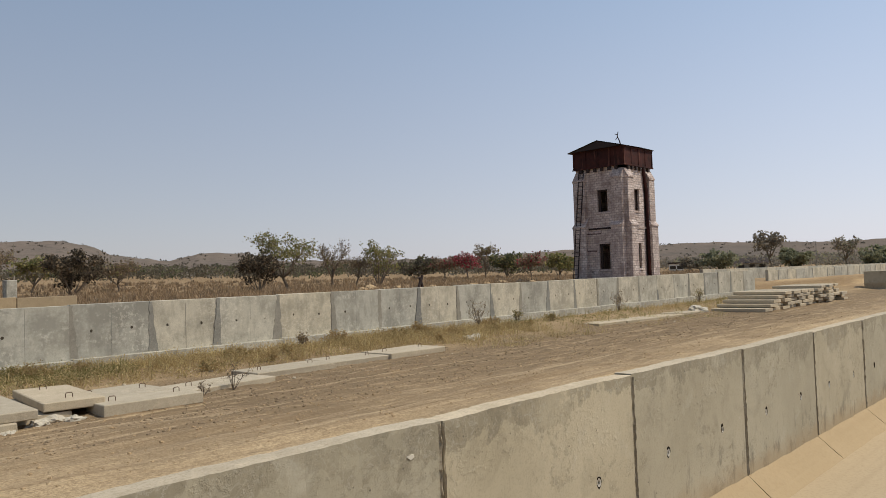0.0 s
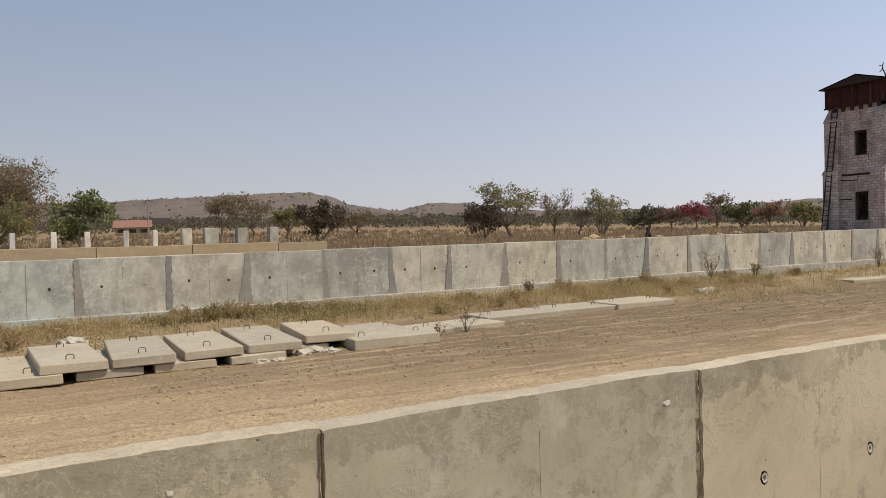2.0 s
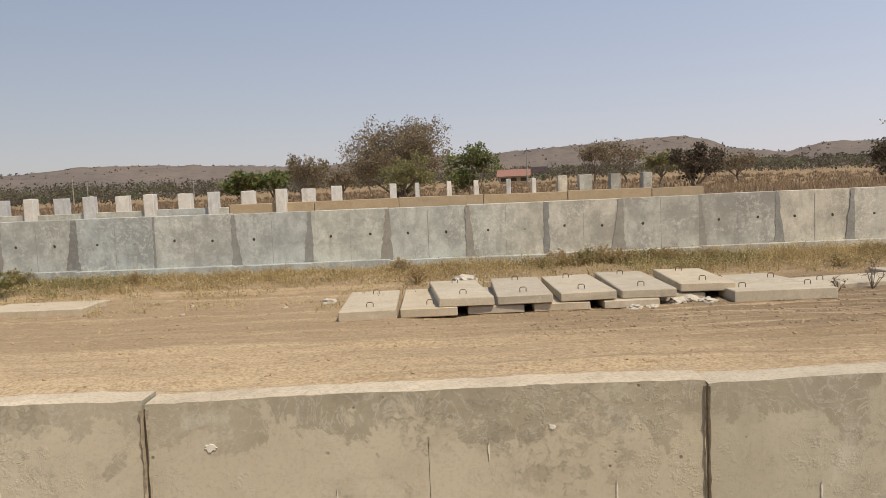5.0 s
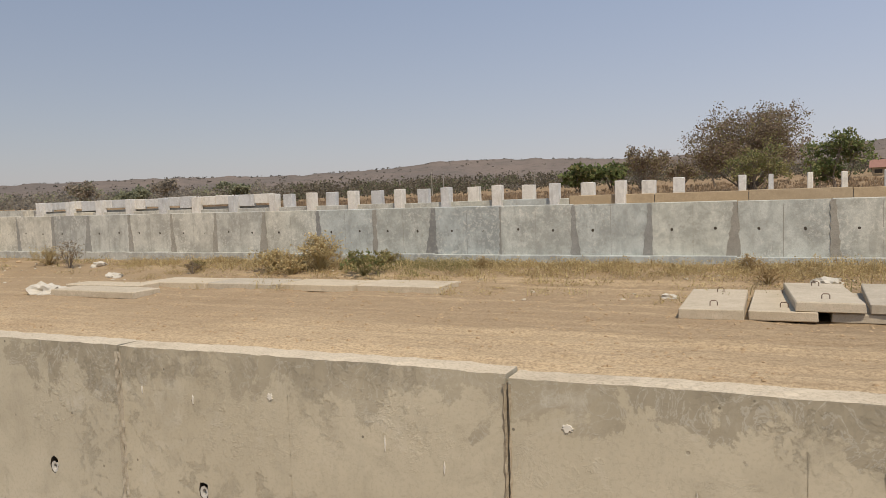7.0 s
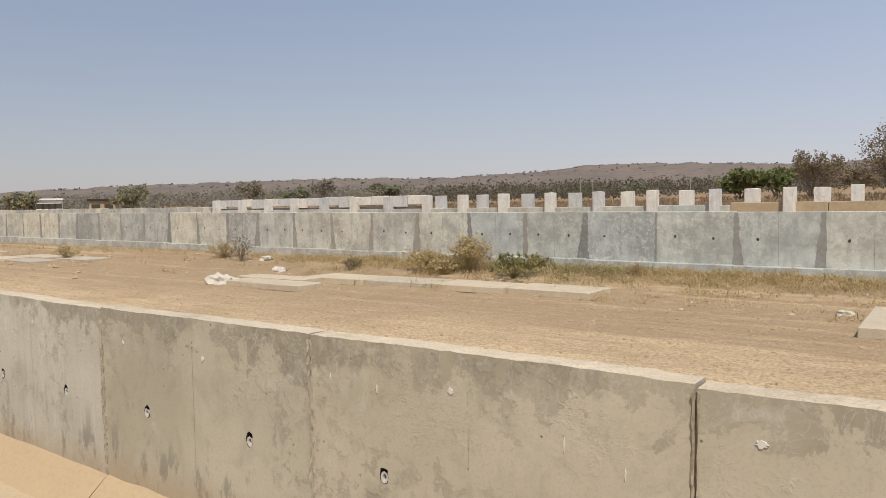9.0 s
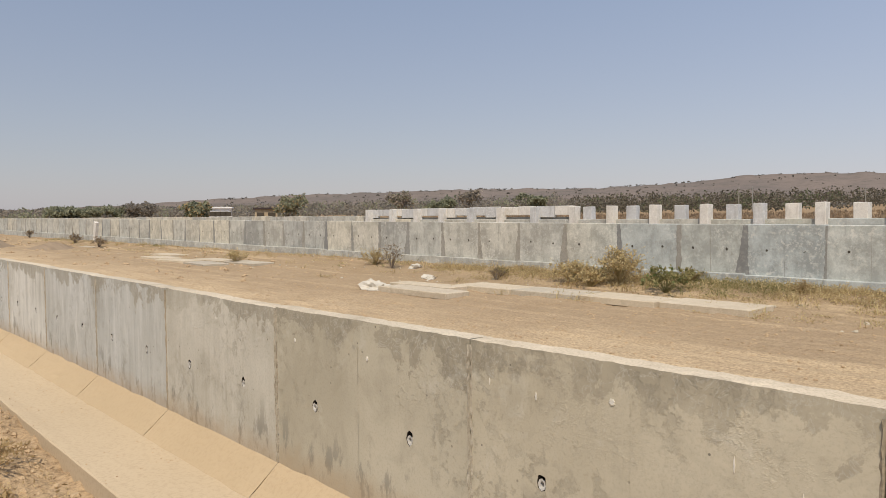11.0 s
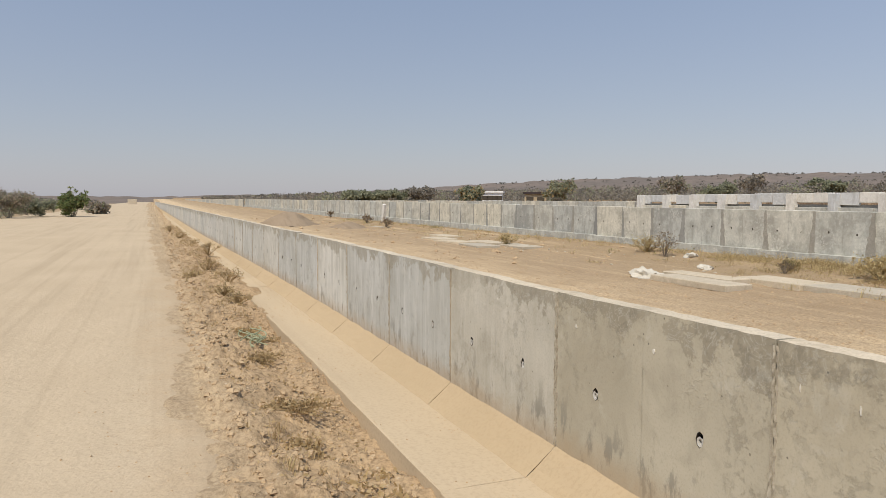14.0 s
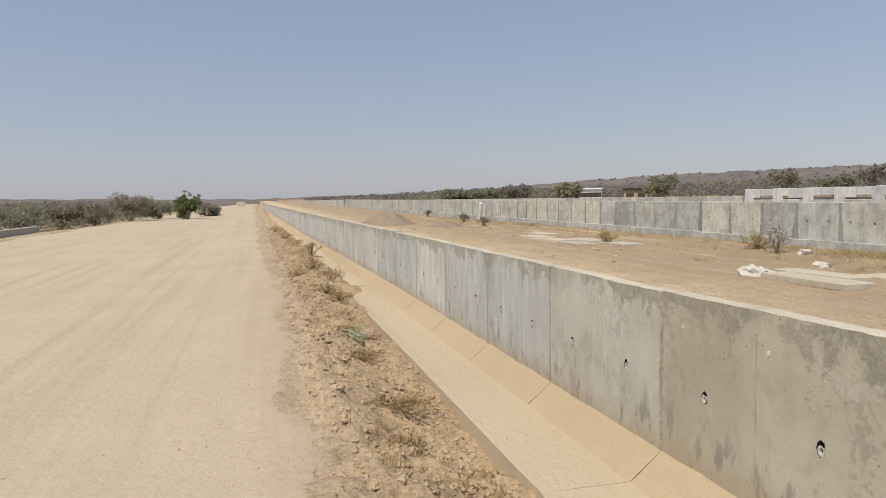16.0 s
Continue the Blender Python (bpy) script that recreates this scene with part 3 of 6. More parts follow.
def ground_z(x, y):
    x, y = np.asarray(x, float), np.asarray(y, float)
    far = rise(x, y)
    y = y - bend(x) * (1 - sstep(4, 7, y))
    z = -0.34 + 0 * y
    z = z - 0.45 * sstep(12.8, 18, -y)
    z = z + 0.2 * sstep(-0.9, 0.1, y) - 0.16 * sstep(0.35, 1.25, y)
    z = z + (-0.42 - z) * sstep(2.2, 2.6, y)
    z = z + 0.26 * sstep(14.6, 17.7, y)
    z = z + 0.86 * sstep(18.25, 18.5, y) + 0.3 * sstep(26, 40, y)
    z = z + 0.15 * sstep(0.5, 1.2, y) * (1 - sstep(1.5, 1.9, y + (vnoise(x * 1.3, y * 0.5 + 20) - 0.5) * 0.35)) * sstep(13.6, 17.0, -x + (vnoise(x * 0.9 + 5, y * 2) - 0.5) * 3)
    rough = (vnoise(x * 0.8, y * 0.8) - 0.5) * 0.06 + (vnoise(x * 3.1 + 9, y * 3.1) - 0.5) * 0.035 + (vnoise(x * 7 + 3, y * 7) - 0.5) * 0.03
    lane = sstep(2.6, 3.2, y) * (1 - sstep(10.5, 13, y))
    ruts = (vnoise(x * 0.15 + 40, y * 3.2) - 0.5) * (0.05 + 0.05 * sstep(-6, 6, x)) + (vnoise(x * 0.7 + 80, y * 4.5) - 0.5) * 0.05 + (vnoise(x * 2.2 + 8, y * 5) - 0.5) * 0.03
    z = z + rough * (1 - 0.75 * lane) * np.where((y > 0.1) & (y < 1.5), 3.0, 1.0) + ruts * lane
    z = z + (vnoise(x * 13 + 31, y * 13) - 0.4) * (vnoise(x * 2.1, y * 2.1 + 7) - 0.2) * 0.2 * sstep(0.0, 0.4, y) * (1 - sstep(1.2, 1.3, y))
    return z + far


def axis(marks):
    """Coordinates with a given step in each stretch: (start, step), ..., end."""
    out = []
    for (a, s), (b, _) in zip(marks, marks[1:]):
        out += list(np.arange(a, b - s * 0.5, s))
    return np.array(out + [marks[-1][0]])


def sheet(xs, ys, zf):
    X, Y = np.meshgrid(xs, ys, indexing="ij")
    Z = zf(X, Y)
    mb = MB()
    mb.v = [tuple(p) for p in np.stack([X, Y, Z], -1).reshape(-1, 3).tolist()]
    n = len(ys)
    mb.f = [(i * n + j, (i + 1) * n + j, (i + 1) * n + j + 1, i * n + j + 1) for i in range(len(xs) - 1) for j in range(n - 1)]
    mb.m = [0] * len(mb.f)
    return mb


gx = axis([(-3000, 300), (-900, 60), (-300, 15), (-120, 3), (-45, 0.6), (-20, 0.1), (-13, 0.05), (-1, 0.1), (2, 0.2), (18, 0.5), (60, 3), (120, 15), (300, 60), (900, 300), (3000, 1)])
gy = axis([(-3000, 300), (-900, 60), (-300, 15), (-60, 3), (-18, 0.71), (-0.96, 0.06), (0.0, 0.04), (1.4, 0.12), (2.4, 0.15), (7, 0.1), (18.2, 0.1), (18.6, 0.8), (42, 3), (120, 15), (300, 60), (900, 300), (3000, 1)])
thing("ground", "dry brown earth with stony strips and bare sandy lane", "ground", kind="structure", mb=sheet(gx, gy, ground_z), mats=M_GROUND, smooth=True)


def road_z(x, y):
    y = y - bend(x)
    edge = sstep(0.1, 0.75, y + (vnoise(x * 0.5, 0 * x) - 0.5) * 0.5 + (vnoise(x * 2.5, y * 3) - 0.5) * 0.6 - 0.08)
    return -0.15 - 0.3 * edge - 0.5 * sstep(12.2, 13.6, -y + (vnoise(x * 0.15, 0 * x + 4) - 0.5) * 1.2) + (vnoise(x * 0.12 + 7, y * 2.3) - 0.5) * 0.03 + (vnoise(x * 4, y * 4) - 0.5) * 0.012


rx = axis([(-900, 30), (-120, 3), (-40, 0.25), (14, 3), (160, 1)])
ry = axis([(-17, 0.3), (-3, 0.12), (0.9, 1)])
thing("road", "compacted sandy murram road with faint wheel tracks", "road", kind="structure", mb=sheet(rx, ry, road_z), mats=M_ROAD, smooth=True)

# Far hills: flat-topped dry ridges all round, lower to the left.
HILL = [(-180, 0.3), (-107, 0.43), (-96, 0.31), (-91, 0.25), (-80, 0.5), (-71, 0.95), (-66, 1.3), (-60, 1.63), (-50, 1.9), (-45, 2.05), (-36, 2.0), (-28, 2.42),
        (-25, 2.75), (-21, 2.75), (-16, 2.65), (-10, 2.35), (-7, 2.5), (5, 2.8), (9, 3.08), (13, 3.25), (19, 3.42), (20.5, 3.1), (22, 2.4), (26, 1.9), (28, 2.38),
        (31.5, 2.35), (34, 1.7), (48, 1.45), (53, 1.73), (57, 1.86), (63, 1.93), (68, 1.9), (74, 1.62), (80, 1.6), (110, 0.5), (180, 0.3)]


def hills():
    az = np.arange(-180, 180.01, 0.25)
    el = np.interp(az, [h[0] for h in HILL], [h[1] for h in HILL])
    el = el + (vnoise(az * 1.7 + 500, az * 0) - 0.5) * 0.1
    mb = MB()
    rs = [420, 600, 760, 880, 960, 1030, 1100, 1250]
    prof = [-0.02, 0.16, 0.46, 0.8, 0.95, 1.0, 0.97, 0.4]
    for a, e in zip(az, el):
        for k, (r, p) in enumerate(zip(rs, prof)):
            w = (vnoise(a * 0.9 + k * 31, k * 7.3) - 0.5) * 0.035
            top = 1030 * math.tan(radians(e)) + 1.6
            z = top * max(p + w * (1 if 0 < k < 7 else 0), -0.02) * (1 if k < 6 else 1) - 1
            mb.v.append((r * math.sin(radians(a)), r * math.cos(radians(a)), float(z)))
    n = len(rs)
    mb.f = [(i * n + j, i * n + j + 1, (i + 1) * n + j + 1, (i + 1) * n + j) for i in range(len(az) - 1) for j in range(n - 1)]
    mb.m = [0] * len(mb.f)
    thing("hills", "low flat-topped dry hills with scattered scrub", "hills", kind="structure", mb=mb, mats=M_HILL, smooth=True)


hills()

# ---- near retaining wall, apron and fillet ----
PITCH, X0, YF, TOP = 1.8, 0.4, 2.2, 1.025


def near_panel(seed, mat):
    """One cast panel: two shuttering bays with a tie hole each, ragged top edge."""
    r = random.Random(seed)
    mb = MB()
    g, th = 0.005, 0.125
    x0, x1 = g, PITCH - g
    zt = 0.88
    for b in range(2):
        a0 = x0 + b * (x1 - x0) / 2 + (0.0009 if b else 0)
        a1 = x0 + (b + 1) * (x1 - x0) / 2 - (0 if b else 0.0009)
        cx, cz, hr = (a0 + a1) / 2 + r.uniform(-0.006, 0.006), 0.445 + r.uniform(-0.004, 0.004), 0.026
        am, zm = (a0 + a1) / 2, zt / 2
        outer = [(a0, -0.35), (am, -0.35), (a1, -0.35), (a1, zm), (a1, zt), (am, zt), (a0, zt), (a0, zm)]
        ang = [-135, -90, -45, 0, 45, 90, 135, 180]
        v = [(x, 0, z) for x, z in outer]
        ring = [(cx + hr * r.uniform(0.9, 1.25) * math.cos(radians(q)), cz + 1.4 * hr * r.uniform(0.9, 1.25) * math.sin(radians(q))) for q in ang]
        v += [(x, 0, z) for x, z in ring] + [(x, 0.05, z) for x, z in ring]
        f = [(k, (k + 1) % 8, 8 + (k + 1) % 8, 8 + k) for k in range(8)]
        mb.add(v, f, 0)
        # hole lining and cap coloured dark for the shade within
        mb.add(v[8:], [(k, (k + 1) % 8, 8 + (k + 1) % 8, 8 + k) for k in range(8)] + [tuple(range(8, 16))], 2)
    # shadow groove between the bays
    xm = (x0 + x1) / 2
    mb.add([(xm - 0.004, 0.003, -0.35), (xm + 0.004, 0.003, -0.35), (xm + 0.004, 0.003, zt), (xm - 0.004, 0.003, zt)], [(0, 1, 2, 3)], 0)
    n = 40
    xs = [x0 + (x1 - x0) * k / n for k in range(n + 1)]
    ph = r.uniform(0, 6)
    wave = lambda x: 0.004 * math.sin(x * 2.3 + ph) + 0.002 * math.sin(x * 7 + 2 * ph)
    fr = [(x, r.uniform(-0.002, 0.003), TOP + wave(x) + r.uniform(-0.003, 0.0015)) for x in xs]
    mid = [(x, 0.05 + r.uniform(-0.02, 0.02), TOP + wave(x) + r.uniform(-0.001, 0.003)) for x in xs]
    bk = [(x, th + r.uniform(-0.005, 0.004), TOP + wave(x) + r.uniform(-0.003, 0.0015)) for x in xs]
    lo = [(x, 0, zt) for x in xs]
    bb = [(x, th + 0.03, -0.5) for x in xs]
    m = n + 1
    mb.add(lo + fr, [(k, k + 1, m + k + 1, m + k) for k in range(n)], 0)
    mb.add(fr + mid + bk, [(k, k + 1, m + k + 1, m + k) for k in range(n)] + [(m + k, m + k + 1, 2 * m + k + 1, 2 * m + k) for k in range(n)], 1)
    mb.add(bk + bb, [(k, k + 1, m + k + 1, m + k) for k in range(n)], 0)
    for x, e in ((x0, 0), (x1, -1)):
        mb.add([(x, 0, -0.35), (x, 0, zt), fr[e], mid[e], bk[e], (x, th + 0.03, -0.5)], [(0, 1, 2, 3, 4, 5)], 0)
    return mb.mesh("panel", [mat, M_TOP, M_HOLESHADE])


JOINT = {-5: -8.663, -4: -6.813, -3: -4.96, -2: -3.13, -1: -1.366, 0: 0.389, 1: 2.209, 2: 3.979, 3: 5.793, 4: 7.588}


def joint(k):
    """Where the panel joints stand along the near wall; cast by hand, they vary a little."""
    return JOINT[k] if k in JOINT else -8.663 + 1.94 * (k + 5) if k < 0 else 7.588 + 1.8 * (k - 4)


def swell(x):
    """The coping climbs a little where the wall swings away."""
    return 0.0018 * float(np.clip(-x - 15, 0, 45))


CREST = {-3: 0.008, -2: 0.016, -1: 0.011}
NEAR_MESH = [near_panel(s, M_NEAR) for s in range(6)]
KN0, KN1 = -110, 11
core = MB()
for k in range(KN0, KN1 + 2):
    b0, b1 = float(bend(joint(k))), float(bend(joint(k + 1)))
    v = [(x, y, z) for z in (-0.5, TOP - 0.008) for x, y in ((joint(k), YF + b0 + 0.056), (joint(k + 1), YF + b1 + 0.056), (joint(k + 1), YF + b1 + 0.11), (joint(k), YF + b0 + 0.11))]
    if k <= KN1:
        core.add(v, [(0, 3, 2, 1), (4, 5, 6, 7), (0, 1, 5, 4), (1, 2, 6, 5), (2, 3, 7, 6), (3, 0, 4, 7)])
    core.box(joint(k) - 0.008, joint(k) + 0.008, YF + b0 + 0.009, YF + b0 + 0.055, -0.4, TOP - 0.01, 1)
wall_near = thing("wall_near", "long grey cast-concrete retaining wall in jointed panels", "wall", kind="structure", mb=core, mats=[M_NEAR, M_SLURRY])
sl = MB()
for k in range(8):
    a, b = 2 * math.pi * k / 8, 2 * math.pi * (k + 1) / 8
    for q, w in ((1, 0),):
        sl.add([(0.011 * math.cos(a), 0.004, 0.015 * math.sin(a)), (0.011 * math.cos(b), 0.004, 0.015 * math.sin(b)), (0.022 * math.cos(b), 0.002, 0.028 * math.sin(b)),
                (0.022 * math.cos(a), 0.002, 0.028 * math.sin(a)), (0.011 * math.cos(a), 0.045, 0.015 * math.sin(a)), (0.011 * math.cos(b), 0.045, 0.015 * math.sin(b))],
               [(0, 1, 2, 3), (0, 4, 5, 1)])
SLEEVE = sl.mesh("pipe_sleeve", M_PVC)
for k in range(KN0, KN1 + 1):
    p = part("panel", NEAR_MESH[(k * 7 + 3) % 6], None, wall_near)
    p.location = (joint(k), YF + bend(joint(k)) + rnd.uniform(-0.003, 0.003), rnd.uniform(-0.003, 0.003) + swell(joint(k)) + CREST.get(k, 0.0))
    p.scale = ((joint(k + 1) - joint(k)) / PITCH, 1, 1)
    p.rotation_euler = (0, 0, math.atan2(bend(joint(k + 1)) - bend(joint(k)), joint(k + 1) - joint(k)))
    if -12 <= k <= 4:
        for b in range(2):
            if rnd.random() < 0.97:
                s = part("pipe_sleeve", SLEEVE, None, p, "white plastic tie-hole sleeve")
                s.location = (PITCH * (0.25 + 0.5 * b) + rnd.uniform(-0.006, 0.006), -0.002, 0.44)
                s.rotation_euler = (0, rnd.uniform(-0.4, 0.4), 0)



def ragged(seed, w):
    """A rough fin of mortar squeezed out of a joint."""
    r = random.Random(seed)
    n = 34
    m = n + 1
    mb = MB()
    for side, wide in ((-1, w), (1, w * 0.6)):
        le, mi, ri = [], [], []
        for k in range(n + 1):
            z = (TOP - 0.012) * k / n
            a = wide * r.uniform(0.35, 1.0) * (1.0 if r.random() < 0.85 else 0.3) + 0.004
            le.append((side * a, 0.003, z))
            mi.append((side * (0.004 + wide * r.uniform(0.15, 0.45)), -r.uniform(0.003, 0.012), z))
            ri.append((side * r.uniform(0.002, 0.0045), 0.004, z))
        mb.add(le + mi + ri, [(k, m + k, m + k + 1, k + 1) for k in range(n)] + [(m + k, 2 * m + k, 2 * m + k + 1, m + k + 1) for k in range(n)])
    return mb.mesh("joint_mortar", M_SLURRY)


FIN = [ragged(200 + k, 0.016 + 0.005 * k) for k in range(4)]
for k in range(-14, 6):
    part("joint_mortar", FIN[(k * 3) % 4], None, wall_near, "rough mortar fin in the joint").location = (joint(k), YF + bend(joint(k)) - 0.001, 0)

def skew_box(x0, x1, y0, y1, z0, z1, g=0.0):
    """A block that follows the drain's swing: y is measured from the drain's line."""
    x0, x1 = x0 + g, x1 - g
    b0, b1 = float(bend(x0)), float(bend(x1))
    v = [(x0, y0 + b0), (x1, y0 + b1), (x1, y1 + b1), (x0, y1 + b0)]
    return [(x, y, z0) for x, y in v] + [(x, y, z1) for x, y in v], [(0, 3, 2, 1), (4, 5, 6, 7), (0, 1, 5, 4), (1, 2, 6, 5), (2, 3, 7, 6), (3, 0, 4, 7)]


bed = MB()
for k in range(KN0 + 2, KN1, 3):
    bed.add(*skew_box(joint(k), joint(k + 3), 1.5, 2.21, -0.42, -0.27))
apron = thing("drain_apron", "sand-coloured concrete apron with joints along the wall foot", "drain", kind="structure", mb=bed, mats=M_APRON)
for k in range(KN0 + 2, KN1, 3):
    x0, x1, n = joint(k) + 0.007, joint(k + 3) - 0.007, 26
    r = random.Random(500 + k)
    xs = [x0 + (x1 - x0) * q / n for q in range(n + 1)]
    dy, dz = r.uniform(-0.01, 0.01), r.uniform(-0.006, 0.006)
    prof = ((1.377, -0.45), (1.375, -0.214), (1.387, -0.201), (1.6, -0.2), (2.0, -0.197))
    mb = MB()
    for x in xs:
        chip = r.uniform(0, 0.016) if r.random() < 0.3 else r.uniform(0, 0.004)
        for q, (y, z) in enumerate(prof):
            mb.v.append((x, y + dy * (q < 4) + float(bend(x)) + (chip if q in (1, 2) else 0) + r.uniform(-0.002, 0.002), z + dz - (chip * 0.6 if q == 2 else 0)))
    m = len(prof)
    mb.f = [(a * m + b, (a + 1) * m + b, (a + 1) * m + b + 1, a * m + b + 1) for a in range(n) for b in range(m - 1)]
    mb.f += [tuple(range(m))[::-1], tuple(n * m + b for b in range(m))]
    mb.m = [0] * len(mb.f)
    part("apron_slab", mb, M_APRON, apron)
for k in range(KN0, KN1 + 1):
    x0, x1, n = joint(k) + 0.003, joint(k + 1) - 0.003, 9
    r = random.Random(700 + k)
    mb = MB()
    for q in range(n + 1):
        for y, z in ((1.95, -0.22), (1.98, -0.192), (2.05, -0.14), (2.13, -0.07), (2.205, -0.004)):
            t = q / n
            x = x0 + (x1 - x0) * t
            inner = 0 < q < n
            mb.v.append((x, y + float(bend(x)) + r.uniform(-0.008, 0.008) * inner, z + r.uniform(-0.004, 0.004) * inner))
    mb.f = [(a * 5 + b, (a + 1) * 5 + b, (a + 1) * 5 + b + 1, a * 5 + b + 1) for a in range(n) for b in range(4)]
    mb.f += [(0, 1, 2, 3, 4)[::-1], tuple(n * 5 + b for b in range(5))]
    mb.m = [0] * len(mb.f)
    part("fillet", mb, M_FILLET, apron)
    b = float(bend(joint(k)))
    part("fillet_joint", MB().add([(joint(k) + u, y + b, z) for u in (-0.004, 0.004) for y, z in ((1.97, -0.203), (2.06, -0.134), (2.2, -0.01))], [(0, 3, 4, 1), (1, 4, 5, 2)]), M_SLURRY, apron)

# ---- far retaining wall ----
FP, FX0, FY = 1.94, 0.385, 18.17


def lift(x):
    return 0.0036 * abs(x)


def far_panel(seed):
    r = random.Random(seed)
    mb = MB()
    h = 1.3
    mb.bbox(0.008, FP - 0.008, 0, 0.2, -0.4, h, 0.012, 0.006)
    # tie holes are flat discs, their inner shade painted near-black
    for b in range(2):
        cx, cz = FP * (0.25 + 0.5 * b) + r.uniform(-0.04, 0.04), 0.66 + r.uniform(-0.02, 0.02)
        ring = [(cx + 0.032 * r.uniform(0.8, 1.3) * math.cos(q * 0.785), -0.003, cz + 0.036 * r.uniform(0.8, 1.3) * math.sin(q * 0.785)) for q in range(8)]
        mb.add(ring, [tuple(range(8))[::-1]], 1)
    w = r.uniform(0.003, 0.006)
    mb.add([(FP / 2 - w, -0.003, -0.05), (FP / 2 + w, -0.003, -0.05), (FP / 2 + w, -0.003, h - r.uniform(0.02, 0.2)), (FP / 2 - w, -0.003, h - 0.02)], [(0, 1, 2, 3)], 2)
    return mb.mesh("panel", [M_FAR, M_HOLESHADE, M_MORTAR])


FAR_MESH = [far_panel(50 + s) for s in range(5)]


def smear(seed):
    """The ragged mortar band over a joint, wider towards its foot."""
    r = random.Random(seed)
    n = 14
    w0, w1, s = r.uniform(0.06, 0.14), r.uniform(0.14, 0.36), r.choice((-1, 1, 1))
    le, ri = [], []
    for k in range(n + 1):
        z = 1.28 * (1 - k / n)
        w = w0 + (w1 - w0) * (k / n) ** 1.3
        off = s * 0.3 * w
        le.append((off - w / 2 + r.uniform(-0.025, 0.02), -0.006, z))
        ri.append((off + w / 2 + r.uniform(-0.02, 0.025), -0.006, z))
    m = n + 1
    mb = MB().add(le + ri, [(k, k + 1, m + k + 1, m + k) for k in range(n)])
    back = [(x, 0.01, z) for x, _, z in le] + [(x, 0.01, z) for x, _, z in ri]
    mb.add(le + back[:m], [(k, k + 1, m + k + 1, m + k) for k in range(n)]).add(ri + back[m:], [(k, k + 1, m + k + 1, m + k) for k in range(n)])
    return mb.mesh("joint_mortar", M_MORTAR)


SMEAR = [smear(80 + s) for s in range(7)]


def far_wall(name, k0, k1, y, dz, label):
    a, b = FX0 + FP * k0, FX0 + FP * (k1 + 1)
    mb = MB()
    for k in range(k0, k1 + 1):
        x = FX0 + FP * k
        mb.bbox(x, x + FP, y - 0.2, y + 0.3, -0.5, 0.015 + dz + lift(x) + rnd.uniform(-0.012, 0.012), 0.012, 0.008)
    w = thing(name, label, "wall", kind="structure", mb=mb, mats=M_FAR)
    for k in range(k0, k1 + 1):
        x = FX0 + FP * k
        p = part("panel", FAR_MESH[(k * 11 + 2) % 5], None, w)
        p.location = (x, y + rnd.uniform(-0.01, 0.01), dz + lift(x + FP / 2) + rnd.uniform(-0.008, 0.008))
        s = part("joint_mortar", SMEAR[(k * 5 + 1) % 7], None, w, "dark grey mortar smear")
        s.location = (x, y - 0.004, dz + lift(x + FP / 2))
    return w


far_wall("wall_far", -85, 24, FY, 0.0, "pale grey concrete panel wall with dark mortar joints")
far_wall("wall_beyond_gap", 27, 80, FY + 0.5, -0.05, "pale concrete panel wall continuing past a gap")

def low_wall(name, x0, x1, y, z0, z1, mat, label, step=2.1, th=0.25):
    w = thing(name, label, "wall", kind="structure", mb=MB().box(x0, x1, y + 0.04, y + th - 0.04, z0 - 0.6, z1 - 0.05), mats=M_MORTAR)
    x = x0
    while x < x1 - 0.1:
        e = min(x + step, x1)
        part("panel", MB().bbox(x + 0.01, e - 0.01, y, y + th, z0 - 0.6, z1 + rnd.uniform(-0.02, 0.02), 0.012, 0.006), mat, w)
        x = e
    return w


low_wall("wall_far_end", -470, -164.6, FY - 0.4, -0.2, 1.86, M_FAR, "pale concrete wall running on into the distance", 7.8)
low_wall("wall_rear", 53, 150, 23.5, 0.4, 1.62, M_FAR, "pale concrete wall behind the gap", 2.2)
low_wall("wall_rear_low", -120, -36, 25.5, 0.6, 1.62, M_FAR, "pale low concrete wall far along", 2.6)
low_wall("plinth_wall_grey", -35.3, -7.4, 25.1, 0.7, 1.42, M_FAR, "grey concrete plinth wall between columns", 2.1)
low_wall("plinth_wall_buff", -7.4, 8.9, 25.1, 0.7, 1.5, M_BUFF, "buff plastered plinth wall between columns", 2.9)
infill = thing("panel_wall_white", "weathered white infill panels between columns over a gap", "wall", kind="structure", mb=MB().box(-35.2, -20.2, 25.3, 25.38, 1.3, 1.52), mats=M_MORTAR)
for k in range(14):
    x = -35.2 + 1.07 * k
    part("panel", MB().bbox(x + 0.02, x + 1.05, 25.18, 25.34, 1.6 - 0.1 * (k % 3 == 0), 1.98 + rnd.uniform(-0.03, 0.03), 0.012, 0.008), M_WHITE, infill)


def column(x, w, d, z0, z1, y=25.0, mat=M_WHITE, label="whitewashed concrete column stub on the plinth wall"):
    mb = MB().bbox(-w / 2, w / 2, 0, d, z0, z1, 0.015, 0.012)
    ob = thing("concrete_column", label, "column", pose(x, y, 0, 0, 0, rnd.uniform(-3, 3)), "columns of the unfinished building", mb=mb, mats=mat)
    for k in range(3):
        q = MB().tube([(rnd.uniform(-w / 3, w / 3), rnd.uniform(0.05, d - 0.05), z1 - 0.02), (rnd.uniform(-w / 3, w / 3), rnd.uniform(0.05, d - 0.05), z1 + 0.05)], 0.008, 5)
        part("rebar_end", q, M_REBAR, ob, "rusty reinforcing bar end")


